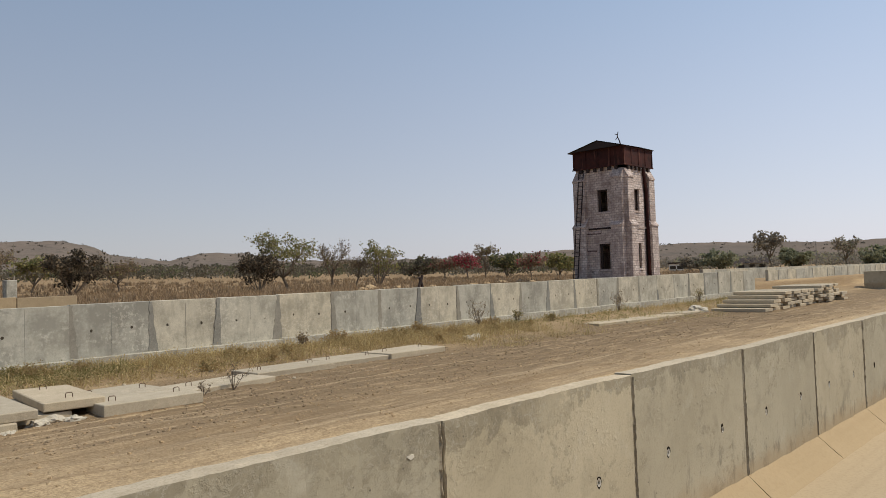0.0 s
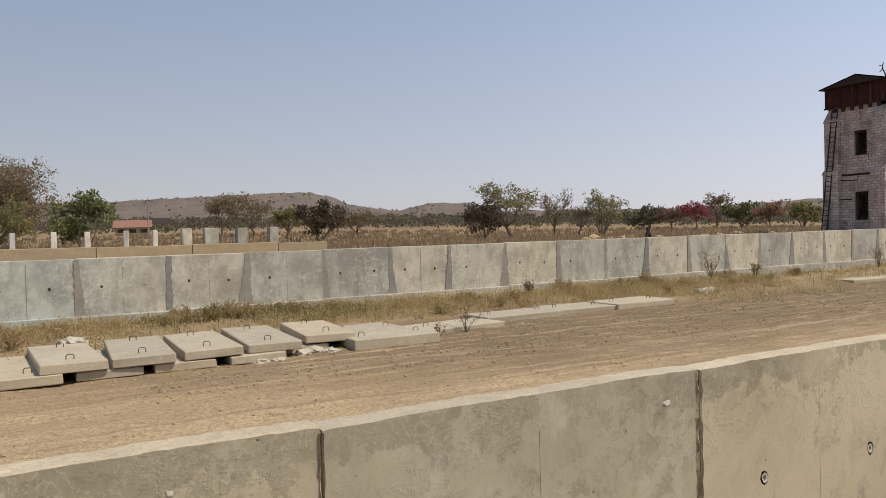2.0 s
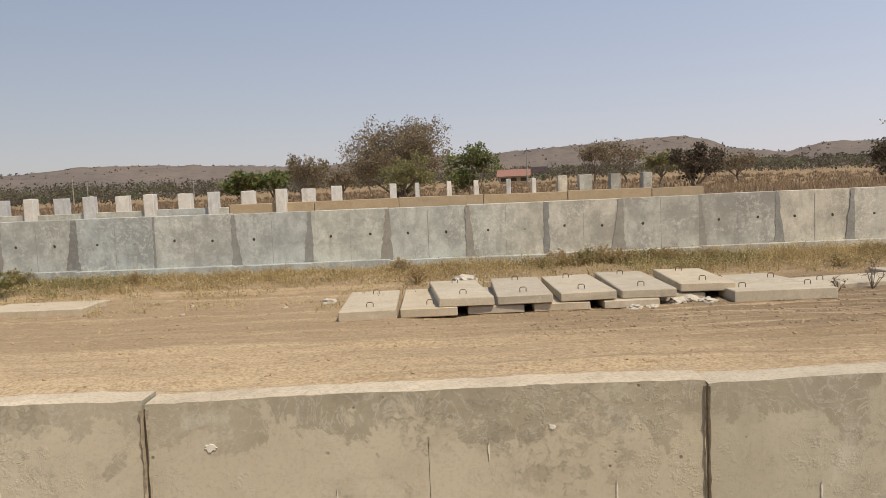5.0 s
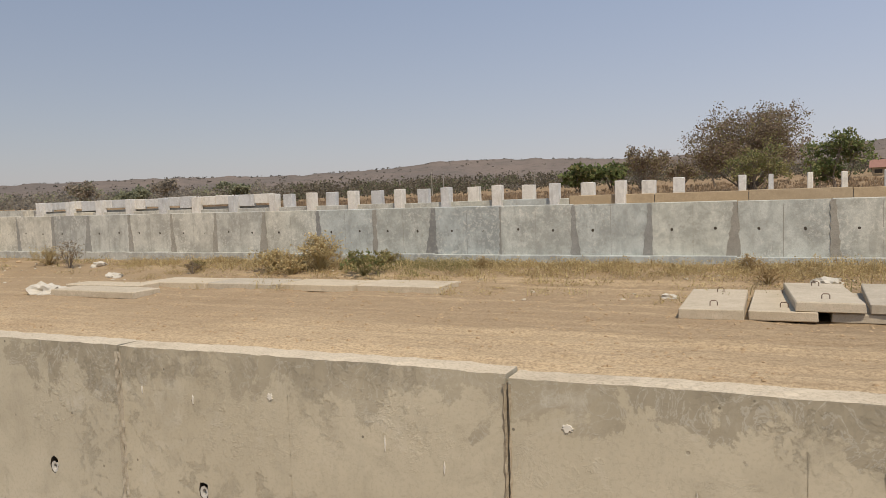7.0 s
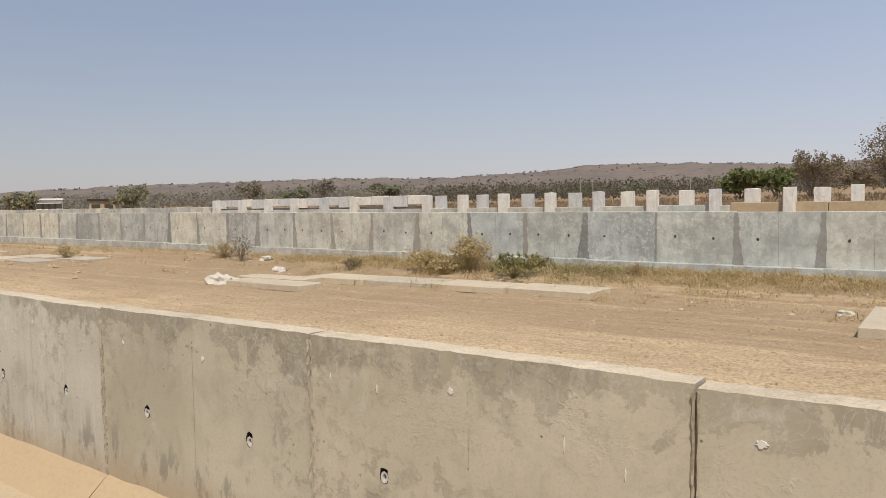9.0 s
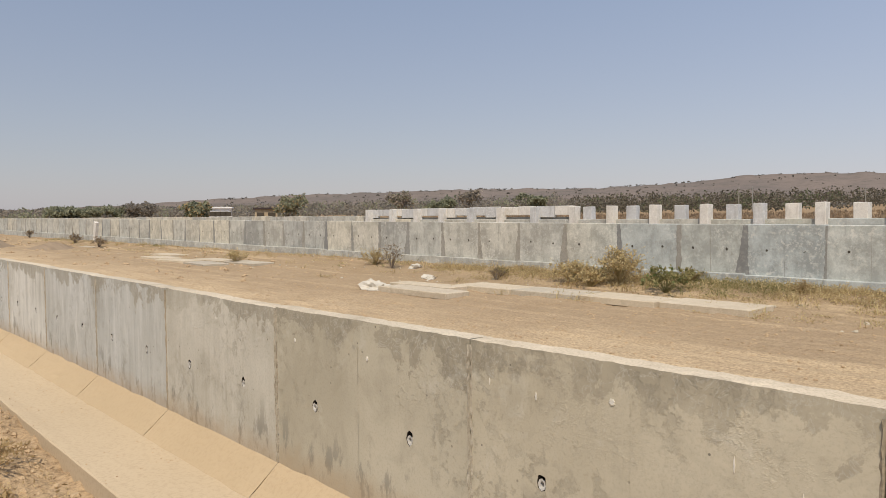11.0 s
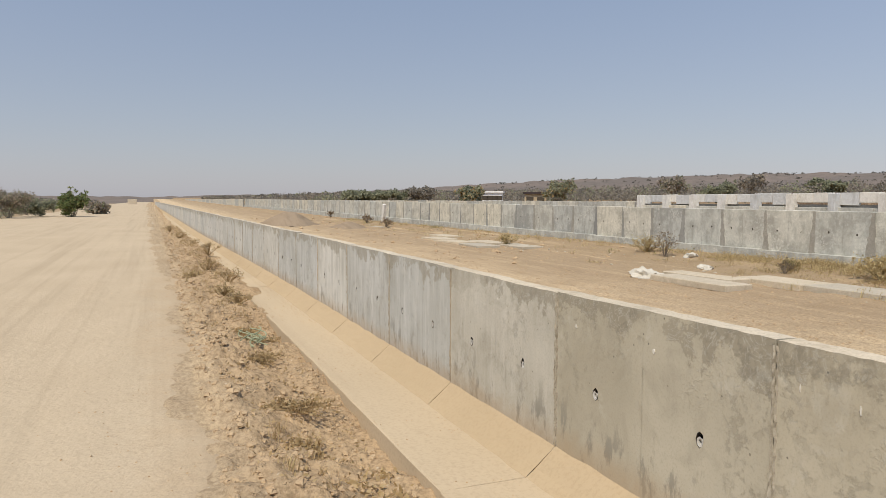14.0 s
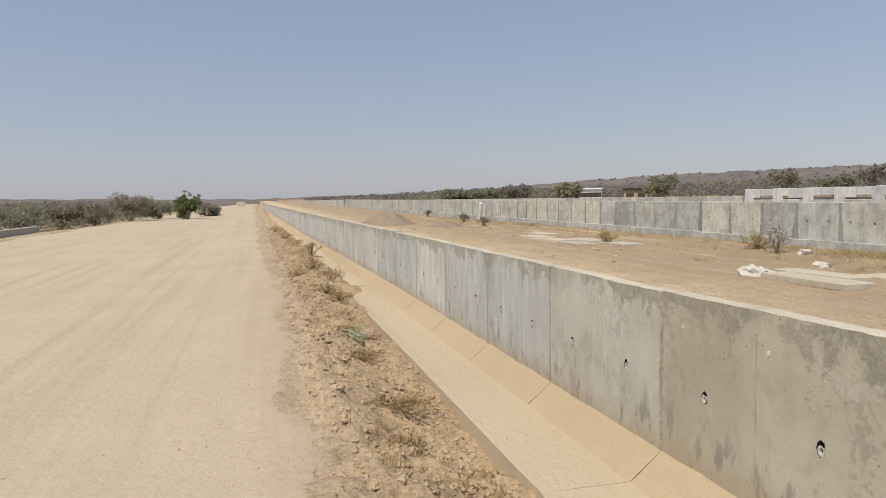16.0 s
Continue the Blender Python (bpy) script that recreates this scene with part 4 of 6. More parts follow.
for x in (-5.6, -7.9, -10.05, -12.1, -14.1, -16.2, -18.2, -20.1, -22.3, -24.4, -26.4, -28.5, -30.5, -32.6, -34.8):
    column(x, 0.34, 0.36, 0.6, 1.97, 24.9)
for x in (-4.7, -6.77, -8.93, -11.05, -13.15, -15.2, -17.35, -19.5):
    column(x, 0.44, 0.3, 1.3, 1.95, 25.15)
for x, w in ((-3.75, 0.36), (-1.8, 0.22), (-0.96, 0.14), (0.14, 0.16), (1.08, 0.16), (2.2, 0.15), (3.08, 0.15)):
    column(x, w, 0.2, 1.2, 2.0, 25.3)
for x, w in ((4.1, 0.3), (4.9, 0.45), (5.95, 0.36), (7.06, 0.3)):
    column(x, w, 0.35, 1.2, 2.05, 25.4, M_FAR, "grey concrete column stub on the buff plinth")

# ---- precast slabs ----
GZ = -0.42


def hook(x, y, z, a):
    """A lifting loop of bent bar."""
    c, s = math.cos(a), math.sin(a)
    prof = [(-0.055, -0.02), (-0.055, 0.06), (-0.035, 0.08), (0.035, 0.08), (0.055, 0.06), (0.055, -0.02)]
    return MB().tube([(x + c * u, y + s * u, z + w) for u, w in prof], 0.008, 5)


def slab(x0, x1, y0, y1, z0, th=0.15, yaw=0.0, tilt=0.0, hooks=True, label="precast concrete cover slab with lifting loops lying on earth", roll=0.0):
    cx, cy, w, d = (x0 + x1) / 2, (y0 + y1) / 2, x1 - x0, y1 - y0
    ob = thing("precast_slab", label, "concrete slab", pose(cx, cy, z0, tilt, roll, yaw), "precast slabs between the walls")
    part("body", MB().bbox(-w / 2, w / 2, -d / 2, d / 2, 0, th, 0.014, 0.006), M_SLAB, ob)
    if hooks:
        long_y = d > w
        for s in (-1, 1):
            hx, hy = (rnd.uniform(-0.06, 0.06), s * d * 0.33) if long_y else (s * w * 0.33, rnd.uniform(-0.06, 0.06))
            part("lifting_loop", hook(hx, hy, th, rnd.uniform(-0.3, 0.3)), M_REBAR, ob, "rusty bent-bar loop")
    return ob


LOW = "precast concrete slab lying flat under another slab"
UPP = "precast concrete cover slab with lifting loops resting on lower slabs"
slab(-2.1, -1.14, 11.95, 14.4, GZ - 0.01, 0.17, 1)
slab(-1.06, -0.1, 12.05, 14.5, GZ, 0.15, 0, label=LOW)
for x in (0.05, 1.2, 2.35):
    slab(x, x + 0.96, 12.2, 14.6, GZ - 0.02, 0.14, rnd.uniform(-2, 2), hooks=False, label=LOW)
slab(3.4, 4.35, 12.7, 15.1, GZ - 0.02, 0.14, -3, hooks=False, label=LOW)
for x, y, yw in ((-0.5, 12.1, 4), (0.62, 12.15, -2), (1.68, 12.2, -1), (2.76, 12.3, -2), (3.98, 12.62, -6)):
    slab(x, x + 0.94, y, y + 2.5, GZ + 0.135, 0.15, yw, rnd.uniform(-0.6, 0.6), label=UPP, roll=rnd.uniform(-1.0, 1.0))
slab(4.6, 6.35, 12.15, 12.95, GZ, 0.2, -1)
slab(4.75, 6.3, 13.2, 14.6, GZ, 0.17, 3)
slab(6.5, 8.6, 13.2, 14.3, GZ - 0.04, 0.15, 8)
slab(8.55, 10.8, 13.95, 15.0, GZ - 0.01, 0.15, 2)
slab(10.85, 12.7, 14.15, 15.35, GZ - 0.02, 0.15, 0)
slab(12.66, 14.8, 14.1, 15.3, GZ, 0.16, 2)
for x, y in ((24.6, 15.0), (26.4, 14.8), (28.6, 14.7), (31.3, 15.0)):
    slab(x, x + 2.3, y, y + 1.1, GZ - 0.03, 0.14, rnd.uniform(-6, 6), hooks=False)
for k, x in enumerate((-9.2, -11.25, -13.3, -15.3)):
    slab(x, x + 2.0, 13.85 - 0.12 * k, 14.95 - 0.12 * k, GZ - 0.02, 0.16, rnd.uniform(-1.5, 1.5), hooks=False)
slab(-16.4, -13.7, 11.7, 12.5, GZ - 0.01, 0.16, 0, hooks=False)
slab(-17.0, -14.6, 12.6, 13.3, GZ - 0.01, 0.17, 2, hooks=False)
for x, y in ((-32.0, 12.8), (-35.0, 12.9), (-34.0, 14.2), (-38.0, 13.2), (-40.5, 14.6), (-31.0, 14.3), (-55, 15.2), (-58, 15.8)):
    slab(x, x + 2.4, y, y + 1.1, GZ - 0.04, 0.13, rnd.uniform(-8, 8), hooks=False)
# stepped stack of slabs
STACK = "precast concrete slab in a stepped stack"
for j in range(5):
    for i in range(5 - (j > 2)):
        x = 34.6 + 0.7 * j + 1.22 * i
        slab(x, x + 0.98, 12.5 + rnd.uniform(-0.12, 0.12), 15.0, GZ + 0.175 * j, 0.15, rnd.uniform(-1.5, 1.5), hooks=False, label=STACK)
for j in range(6):
    for i in range(6 - j // 2):
        x = 41.2 + 0.45 * j + 1.2 * i + rnd.uniform(-0.1, 0.1)
        slab(x, x + 0.96, 12.7 + rnd.uniform(-0.4, 0.4), 15.2, GZ + 0.165 * j, 0.14, rnd.uniform(-6, 6), hooks=False, label=STACK)
blk = thing("concrete_chamber", "grey precast concrete chamber box beside the lane", "concrete box", pose(67.5, 15.2, -0.5, 0, 0, 12))
part("body", MB().bbox(-1.2, 1.2, -1.0, 1.0, 0, 1.55, 0.03, 0.01), M_NEAR, blk)
part("base", MB().bbox(-1.6, 1.6, -1.3, 1.3, -0.05, 0.1, 0.03, 0.01), M_SLAB, blk)


# ---- sacks, stones ----
def lump(name, x, y, z, sx, sy, sz, mat, label, cat, seed):
    bm = bmesh.new()
    bmesh.ops.create_icosphere(bm, subdivisions=3, radius=1)
    for v in bm.verts:
        q = noise.noise(v.co * 1.3 + Vector((seed * 7.1, 0, 0))) * 0.55 + noise.noise(v.co * 4 + Vector((0, seed * 3.3, 0))) * 0.22
        v.co *= 1 + q + (abs(noise.noise(v.co * 2.2 + Vector((seed, seed, 0)))) - 0.2) * (0.6 if "sack" in name else 0.2)
        v.co = Vector((v.co.x * sx, v.co.y * sy, max(v.co.z, -0.35) * sz))
    me = bpy.data.meshes.new(name)
    bm.to_mesh(me)
    bm.free()
    me.materials.append(mat)
    ob = new(name, me)
    ob.location = (x, y, z + 0.3 * sz)
    return tagged(ob, label, cat)


for i, (x, y, s) in enumerate(((-16.9, 12.0, 0.42), (-17.6, 12.3, 0.3), (-20.6, 16.6, 0.28), (-18.2, 15.1, 0.24), (17.6, 15.6, 0.28), (34.0, 15.4, 0.5), (3.7, 12.45, 0.17), (4.2, 12.35, 0.15), (2.9, 12.15, 0.12), (4.0, 12.6, 0.16), (3.2, 12.2, 0.1), (0.2, 15.9, 0.26), (-2.5, 14.0, 0.15))):
    lump("cement_sack", x, y, float(ground_z(x, y)) - 0.02, s, s * 0.8, s * 0.5, M_SACK, "crumpled dirty white sack lying on the earth", "sack", i)

# ---- water tower ----
def tower():
    tw = thing("water_tower", "old whitewashed stone water tower with rusted iron tank", "water tower", pose(50.3, 28.2, 0.7))
    S, H = 4.3, 9.25
    o = 0.15
    x0, x1 = o, o + S

    def wall_with_windows(along_x, wins, name):
        """One face of the tower; wins are (a0, a1, z0, z1) openings cut right through."""
        mb = MB()
        xs = sorted({0, S, *[w[0] for w in wins], *[w[1] for w in wins]})
        zs = sorted({0, H, *[w[2] for w in wins], *[w[3] for w in wins]})
        th, nx, nz = 0.5, len(xs), len(zs)
        for d in (0, th):
            for a in xs:
                for c in zs:
                    mb.v.append((x0 + a, o + d, c) if along_x else (o + d, x0 + a, c))
        vid = lambda i, j, k: k * nx * nz + i * nz + j
        solid = {(i, j) for i in range(nx - 1) for j in range(nz - 1)
                 if not any(w[0] <= xs[i] and xs[i + 1] <= w[1] and w[2] <= zs[j] and zs[j + 1] <= w[3] for w in wins)}
        for i, j in solid:
            for k in (0, 1):
                mb.f.append((vid(i, j, k), vid(i + 1, j, k), vid(i + 1, j + 1, k), vid(i, j + 1, k)))
            for (di, dj), (p, q) in (((-1, 0), ((0, 0), (0, 1))), ((1, 0), ((1, 0), (1, 1))), ((0, -1), ((0, 0), (1, 0))), ((0, 1), ((0, 1), (1, 1)))):
                if (i + di, j + dj) not in solid:
                    mb.f.append((vid(i + p[0], j + p[1], 0), vid(i + q[0], j + q[1], 0), vid(i + q[0], j + q[1], 1), vid(i + p[0], j + p[1], 1)))
        mb.m = [0] * len(mb.f)
        return part(name, mb, M_TOWER, tw)

    wx = [(1.55, 2.35, 1.2, 3.2), (1.55, 2.3, 5.75, 7.45)]
    wy = [(1.45, 2.4, 1.2, 3.2), (1.5, 2.4, 5.75, 7.5)]
    wall_with_windows(True, wx, "front_wall")
    wall_with_windows(False, wy, "side_wall")
    part("back_wall", MB().box(x0 + 0.5, x1, x1 - 0.5, x1, 0, H), M_TOWER, tw)
    part("back_wall", MB().box(x1 - 0.5, x1, x0 + 0.5, x1 - 0.5, 0, H), M_TOWER, tw)
    part("floor_deck", MB().box(x0 + 0.5, x1 - 0.5, x0 + 0.5, x1 - 0.5, 4.3, 4.5), M_SHEET, tw)
    for a0, a1, z0, z1 in wx:
        w = part("window", MB().box(x0 + a0 - 0.12, x0 + a1 + 0.12, o - 0.06, o + 0.05, z0 - 0.16, z0), M_TOWER, tw, "empty window opening with stone sill")
        part("lintel", MB().box(x0 + a0 - 0.2, x0 + a1 + 0.2, o - 0.03, o + 0.1, z1, z1 + 0.2), M_TOWER, w)
        part("frame", MB().box(x0 + a0, x0 + a0 + 0.08, o + 0.15, o + 0.25, z0, z1).box(x0 + a1 - 0.08, x0 + a1, o + 0.15, o + 0.25, z0, z1), M_SHEET, w)
    for a0, a1, z0, z1 in wy:
        w = part("window", MB().box(o - 0.06, o + 0.05, x0 + a0 - 0.12, x0 + a1 + 0.12, z0 - 0.16, z0), M_TOWER, tw, "empty window opening with broken dark frame")
        part("lintel", MB().box(o - 0.03, o + 0.1, x0 + a0 - 0.2, x0 + a1 + 0.2, z1, z1 + 0.2), M_TOWER, w)
        part("frame", MB().box(o + 0.15, o + 0.25, x0 + a0, x0 + a0 + 0.1, z0, z1).box(o + 0.15, o + 0.25, x0 + a1 - 0.2, x0 + a1, z0, z1).box(o + 0.1, o + 0.25, x0 + a0, x0 + a1, z1 - 0.12, z1), M_SHEET, w)
    # stepped corner buttresses with sloping weatherings
    for cx in (0, 1):
        for cy in (0, 1):
            for ax in (0, 1):
                mb = MB()
                for z0, z1, pr, wd in ((0, 4.55, 0.5, 1.0), (4.55, 8.3, 0.34, 0.9)):
                    def bx(p, q0, q1, za, zb, pt):
                        # p: projection at the foot, pt: at the top
                        c = x0 if (cy if ax else cx) == 0 else x1
                        s = 1 if (cy if ax else cx) == 0 else -1
                        f0 = (o if (cx if ax else cy) == 0 else x1)
                        d = -1 if (cx if ax else cy) == 0 else 1
                        a = sorted((c - s * q0, c + s * q1))
                        ring = lambda z, pp: [(a[0], f0), (a[1], f0), (a[1], f0 + d * pp), (a[0], f0 + d * pp)]
                        v = [(u, w, za) for u, w in ring(za, p)] + [(u, w, zb) for u, w in ring(zb, pt)]
                        v = [(w, u, z) for u, w, z in v] if ax else v
                        mb.add(v, [(0, 1, 2, 3), (4, 7, 6, 5), (0, 4, 5, 1), (1, 5, 6, 2), (2, 6, 7, 3), (3, 7, 4, 0)])
                    bx(pr, 0.0, wd, z0, z1, pr)
                    bx(pr + 0.06, 0.03, wd + 0.04, z1, z1 + 0.08, pr + 0.06)
                    bx(pr + 0.06, 0.03, wd + 0.04, z1 + 0.08, z1 + 0.75, 0.02)
                part("buttress", mb, M_TOWER, tw)
    # string courses and corbels under the tank
    part("string_course", MB().box(x0 + 0.6, x1 - 0.6, o - 0.05, o + 0.01, 4.35, 4.5), M_TOWER, tw)
    part("string_course", MB().box(o - 0.05, o + 0.01, x0 + 0.6, x1 - 0.6, 4.35, 4.5), M_SHEET, tw, "dark iron tie across the wall")
    for k in range(6):
        p = x0 + 0.45 + k * (S - 1.1) / 5
        part("corbel", MB().box(p, p + 0.22, o - 0.18, o + 0.02, H - 0.28, H), M_SHEET, tw)
        part("corbel", MB().box(o - 0.18, o + 0.02, p, p + 0.22, H - 0.28, H), M_SHEET, tw)
    # riveted tank
    T = 4.6
    tank = part("tank", MB().bbox(0, T, 0, T, H, H + 1.5, 0.05, 0.03), M_RUST, tw, "rust-red riveted iron tank")
    for k in range(5):
        p = 0.02 + k * (T - 0.12) / 4
        part("flange", MB().box(p, p + 0.08, -0.05, 0.0, H + 0.04, H + 1.46), M_RUST, tank)
        part("flange", MB().box(-0.05, 0.0, p, p + 0.08, H + 0.04, H + 1.46), M_RUST, tank)
    for z in (H, H + 1.4):
        part("rim", MB().box(-0.06, T + 0.06, -0.06, 0.0, z, z + 0.1), M_RUST, tank)
        part("rim", MB().box(-0.06, 0.0, 0.0, T + 0.06, z, z + 0.1), M_RUST, tank)
    # sagging sheet roof, its ridge along x
    zr, rg = H + 1.52, H + 2.15
    rf = MB()
    rf.add([(-0.35, -0.15, zr - 0.02), (T * 0.55, -0.2, zr + 0.02), (T + 0.2, -0.15, zr + 0.02), (-0.35, T * 0.46, rg), (T * 0.55, T * 0.5, rg - 0.12), (T + 0.2, T * 0.5, zr + 0.3),
            (-0.35, T + 0.3, zr - 0.05), (T * 0.55, T + 0.2, zr), (T + 0.2, T + 0.2, zr - 0.02)], [(0, 1, 4, 3), (1, 2, 5, 4), (3, 4, 7, 6), (4, 5, 8, 7)])
    rf.add([(x, y, z - 0.05) for x, y, z in rf.v], [(3, 4, 1, 0), (4, 5, 2, 1), (6, 7, 4, 3), (7, 8, 5, 4)])
    rf.add([(-0.3, 0, zr - 0.05), (-0.3, T * 0.46, rg - 0.06), (-0.3, T, zr - 0.05)], [(0, 1, 2)])
    part("roof", rf, M_SHEET, tw, "dark sagging sheet-iron roof")
    part("mast", MB().tube([(0.6, 0.5, zr), (0.45, 0.55, zr + 0.45), (0.3, 0.62, zr + 0.75), (0.38, 0.6, zr + 1.15)], [0.05, 0.045, 0.04, 0.03], 6)
         .tube([(0.3, 0.62, zr + 0.7), (0.2, 0.75, zr + 0.5)], 0.03, 5).tube([(0.34, 0.6, zr + 0.9), (0.2, 0.8, zr + 0.98)], 0.025, 5), M_SHEET, tw, "bent iron mast")
    # down pipe and ladder
    part("down_pipe", MB().tube([(3.45, 0.0, 0), (3.45, 0.0, 7.2), (3.25, 0.02, 8.4), (3.1, 0.05, 9.2)], 0.13, 8), M_RUST, tw, "rusty down pipe")
    part("pipe_chase", MB().box(3.22, 3.6, o - 0.02, o + 0.01, 0, 8.7), M_SHEET, tw)
    lad = MB()
    ya, yb = 3.55, 4.3
    for dy in (0, 0.42):
        lad.tube([(-0.15, ya + dy, H - 0.1), (-0.5, yb + dy, 0)], 0.045, 5)
    for k in range(26):
        t = (k + 0.5) / 26
        lad.tube([(-0.15 - 0.35 * t, ya + (yb - ya) * t, H - 0.1 - (H - 0.1) * t), (-0.15 - 0.35 * t, ya + 0.42 + (yb - ya) * t, H - 0.1 - (H - 0.1) * t)], 0.03, 4)
    part("ladder", lad, M_SHEET, tw, "leaning rusty iron ladder")
    for z, a, b in ((4.0, 2.2, 3.6), (2.65, 2.6, 3.7)):
        part("tie_bar", MB().tube([(-0.12, a, z), (-0.12, b, z + 0.05)], 0.04, 5), M_RUST, tw)


tower()


# ---- trees ----
def at(az, r, z=None):
    x, y = r * math.sin(radians(az)), r * math.cos(radians(az))
    return x, y, float(ground_z(x, y)) if z is None else z


def tree(az, dist, top_el, width, leaf, density, seed, label, size=0.3, base=None, bushy=False, bare=False, bark=None):
    """A tree with its crown top at the given elevation as seen from the road; width is the crown's spread in metres."""
    r = random.Random(seed)
    x, y, z = at(az, dist, base)
    h = max(1.65 + dist * math.tan(radians(top_el)) - z, 1.2)
    R, foot = width / 2, h * (0.08 if bushy else r.uniform(0.2, 0.28))
    cz, rz = (foot + h) / 2 + 0.03 * h, (h - foot) / 2
    tr, tips = MB(), []
    lean = Vector((r.gauss(0, 0.05), r.gauss(0, 0.05), 0)) * h
    fork = Vector((lean.x, lean.y, foot))
    rad = max(0.022 * h, 0.05)
    if not bushy:
        tr.tube([(0, 0, -0.3), tuple(lean * 0.3 + Vector((0, 0, foot * 0.5))), tuple(fork)], [rad * 1.5, rad * 1.15, rad], 7, cap=False)

    def bent(p, q, k, sag):
        m = p.lerp(q, 0.5) + Vector((r.gauss(0, sag), r.gauss(0, sag), r.gauss(0.3 * sag, sag)))
        return [tuple(p), tuple(p.lerp(m, 0.55) * 0.7 + m * 0.3), tuple(m), tuple(q)] if k else [tuple(p), tuple(m), tuple(q)]

    n1 = 19 if width > 10 else 10 if width > 6 else 8
    for i in range(n1):
        a = 6.283 * (i + r.uniform(-0.35, 0.35)) / n1
        u = r.uniform(0.3, 0.8)
        p1 = Vector((lean.x + math.cos(a) * R * u, lean.y + math.sin(a) * R * u, cz + rz * (r.uniform(-0.8, 0.5) if bushy else r.uniform(-0.35, 0.55)) * (1.1 - 0.6 * u)))
        start = fork if not bushy else Vector((r.gauss(0, 0.1), r.gauss(0, 0.1), -0.1))
        tr.tube(bent(start, p1, 1, 0.06 * h), [rad * 0.75, rad * 0.6, rad * 0.45, rad * 0.25], 5, cap=False)
        for j in range(7 if width > 6 else 6):
            d = Vector((r.gauss(0, 1), r.gauss(0, 1), r.gauss(0.25, 0.8))).normalized()
            p2 = p1 + Vector((d.x * R * 0.45, d.y * R * 0.45, d.z * rz * 0.55)) * r.uniform(0.5, 1.0)
            e = Vector(((p2.x - lean.x) / R, (p2.y - lean.y) / R, (p2.z - cz) / rz))
            if e.length > 0.97:
                e *= r.uniform(0.82, 0.97) / e.length
                p2 = Vector((lean.x + e.x * R, lean.y + e.y * R, cz + e.z * rz))
            q0 = (start.lerp(p1, 0.75)) if r.random() < 0.4 else p1
            tr.tube(bent(q0, p2, 0, 0.03 * h), [max(rad * 0.28, 0.016), max(rad * 0.2, 0.014), 0.012], 3, cap=False)
            for k in range(5):
                p3 = p2 + Vector((r.gauss(0, 0.13) * R, r.gauss(0, 0.13) * R, r.gauss(0.06, 0.13) * rz))
                tr.tube([tuple(q0.lerp(p2, r.uniform(0.5, 1.0))), tuple(p3)], [0.014, 0.008], 3, cap=False)
                tips.append(p3)
    ob = thing("tree", label, "tree", pose(x, y, z))
    part("trunk", tr, bark or M_BARK, ob)
    cr = MB()
    g = 0.025 * width + 0.04
    for t in tips:
        for k in range(density):
            cr.card(t + Vector((r.gauss(0, g), r.gauss(0, g), r.gauss(0, g * 0.8))), size * r.uniform(0.5, 1.2), 0.7, 0 if r.random() < 0.8 else 1, r)
        for k in range(3 if bare else 1):
            cr.card(t + Vector((r.gauss(0, g), r.gauss(0, g), r.gauss(0, g))), 0.06 * width + 0.15, 0.05, 2, r)
    part("crown", cr, [*leaf, bark or M_BARK], ob)
    return ob


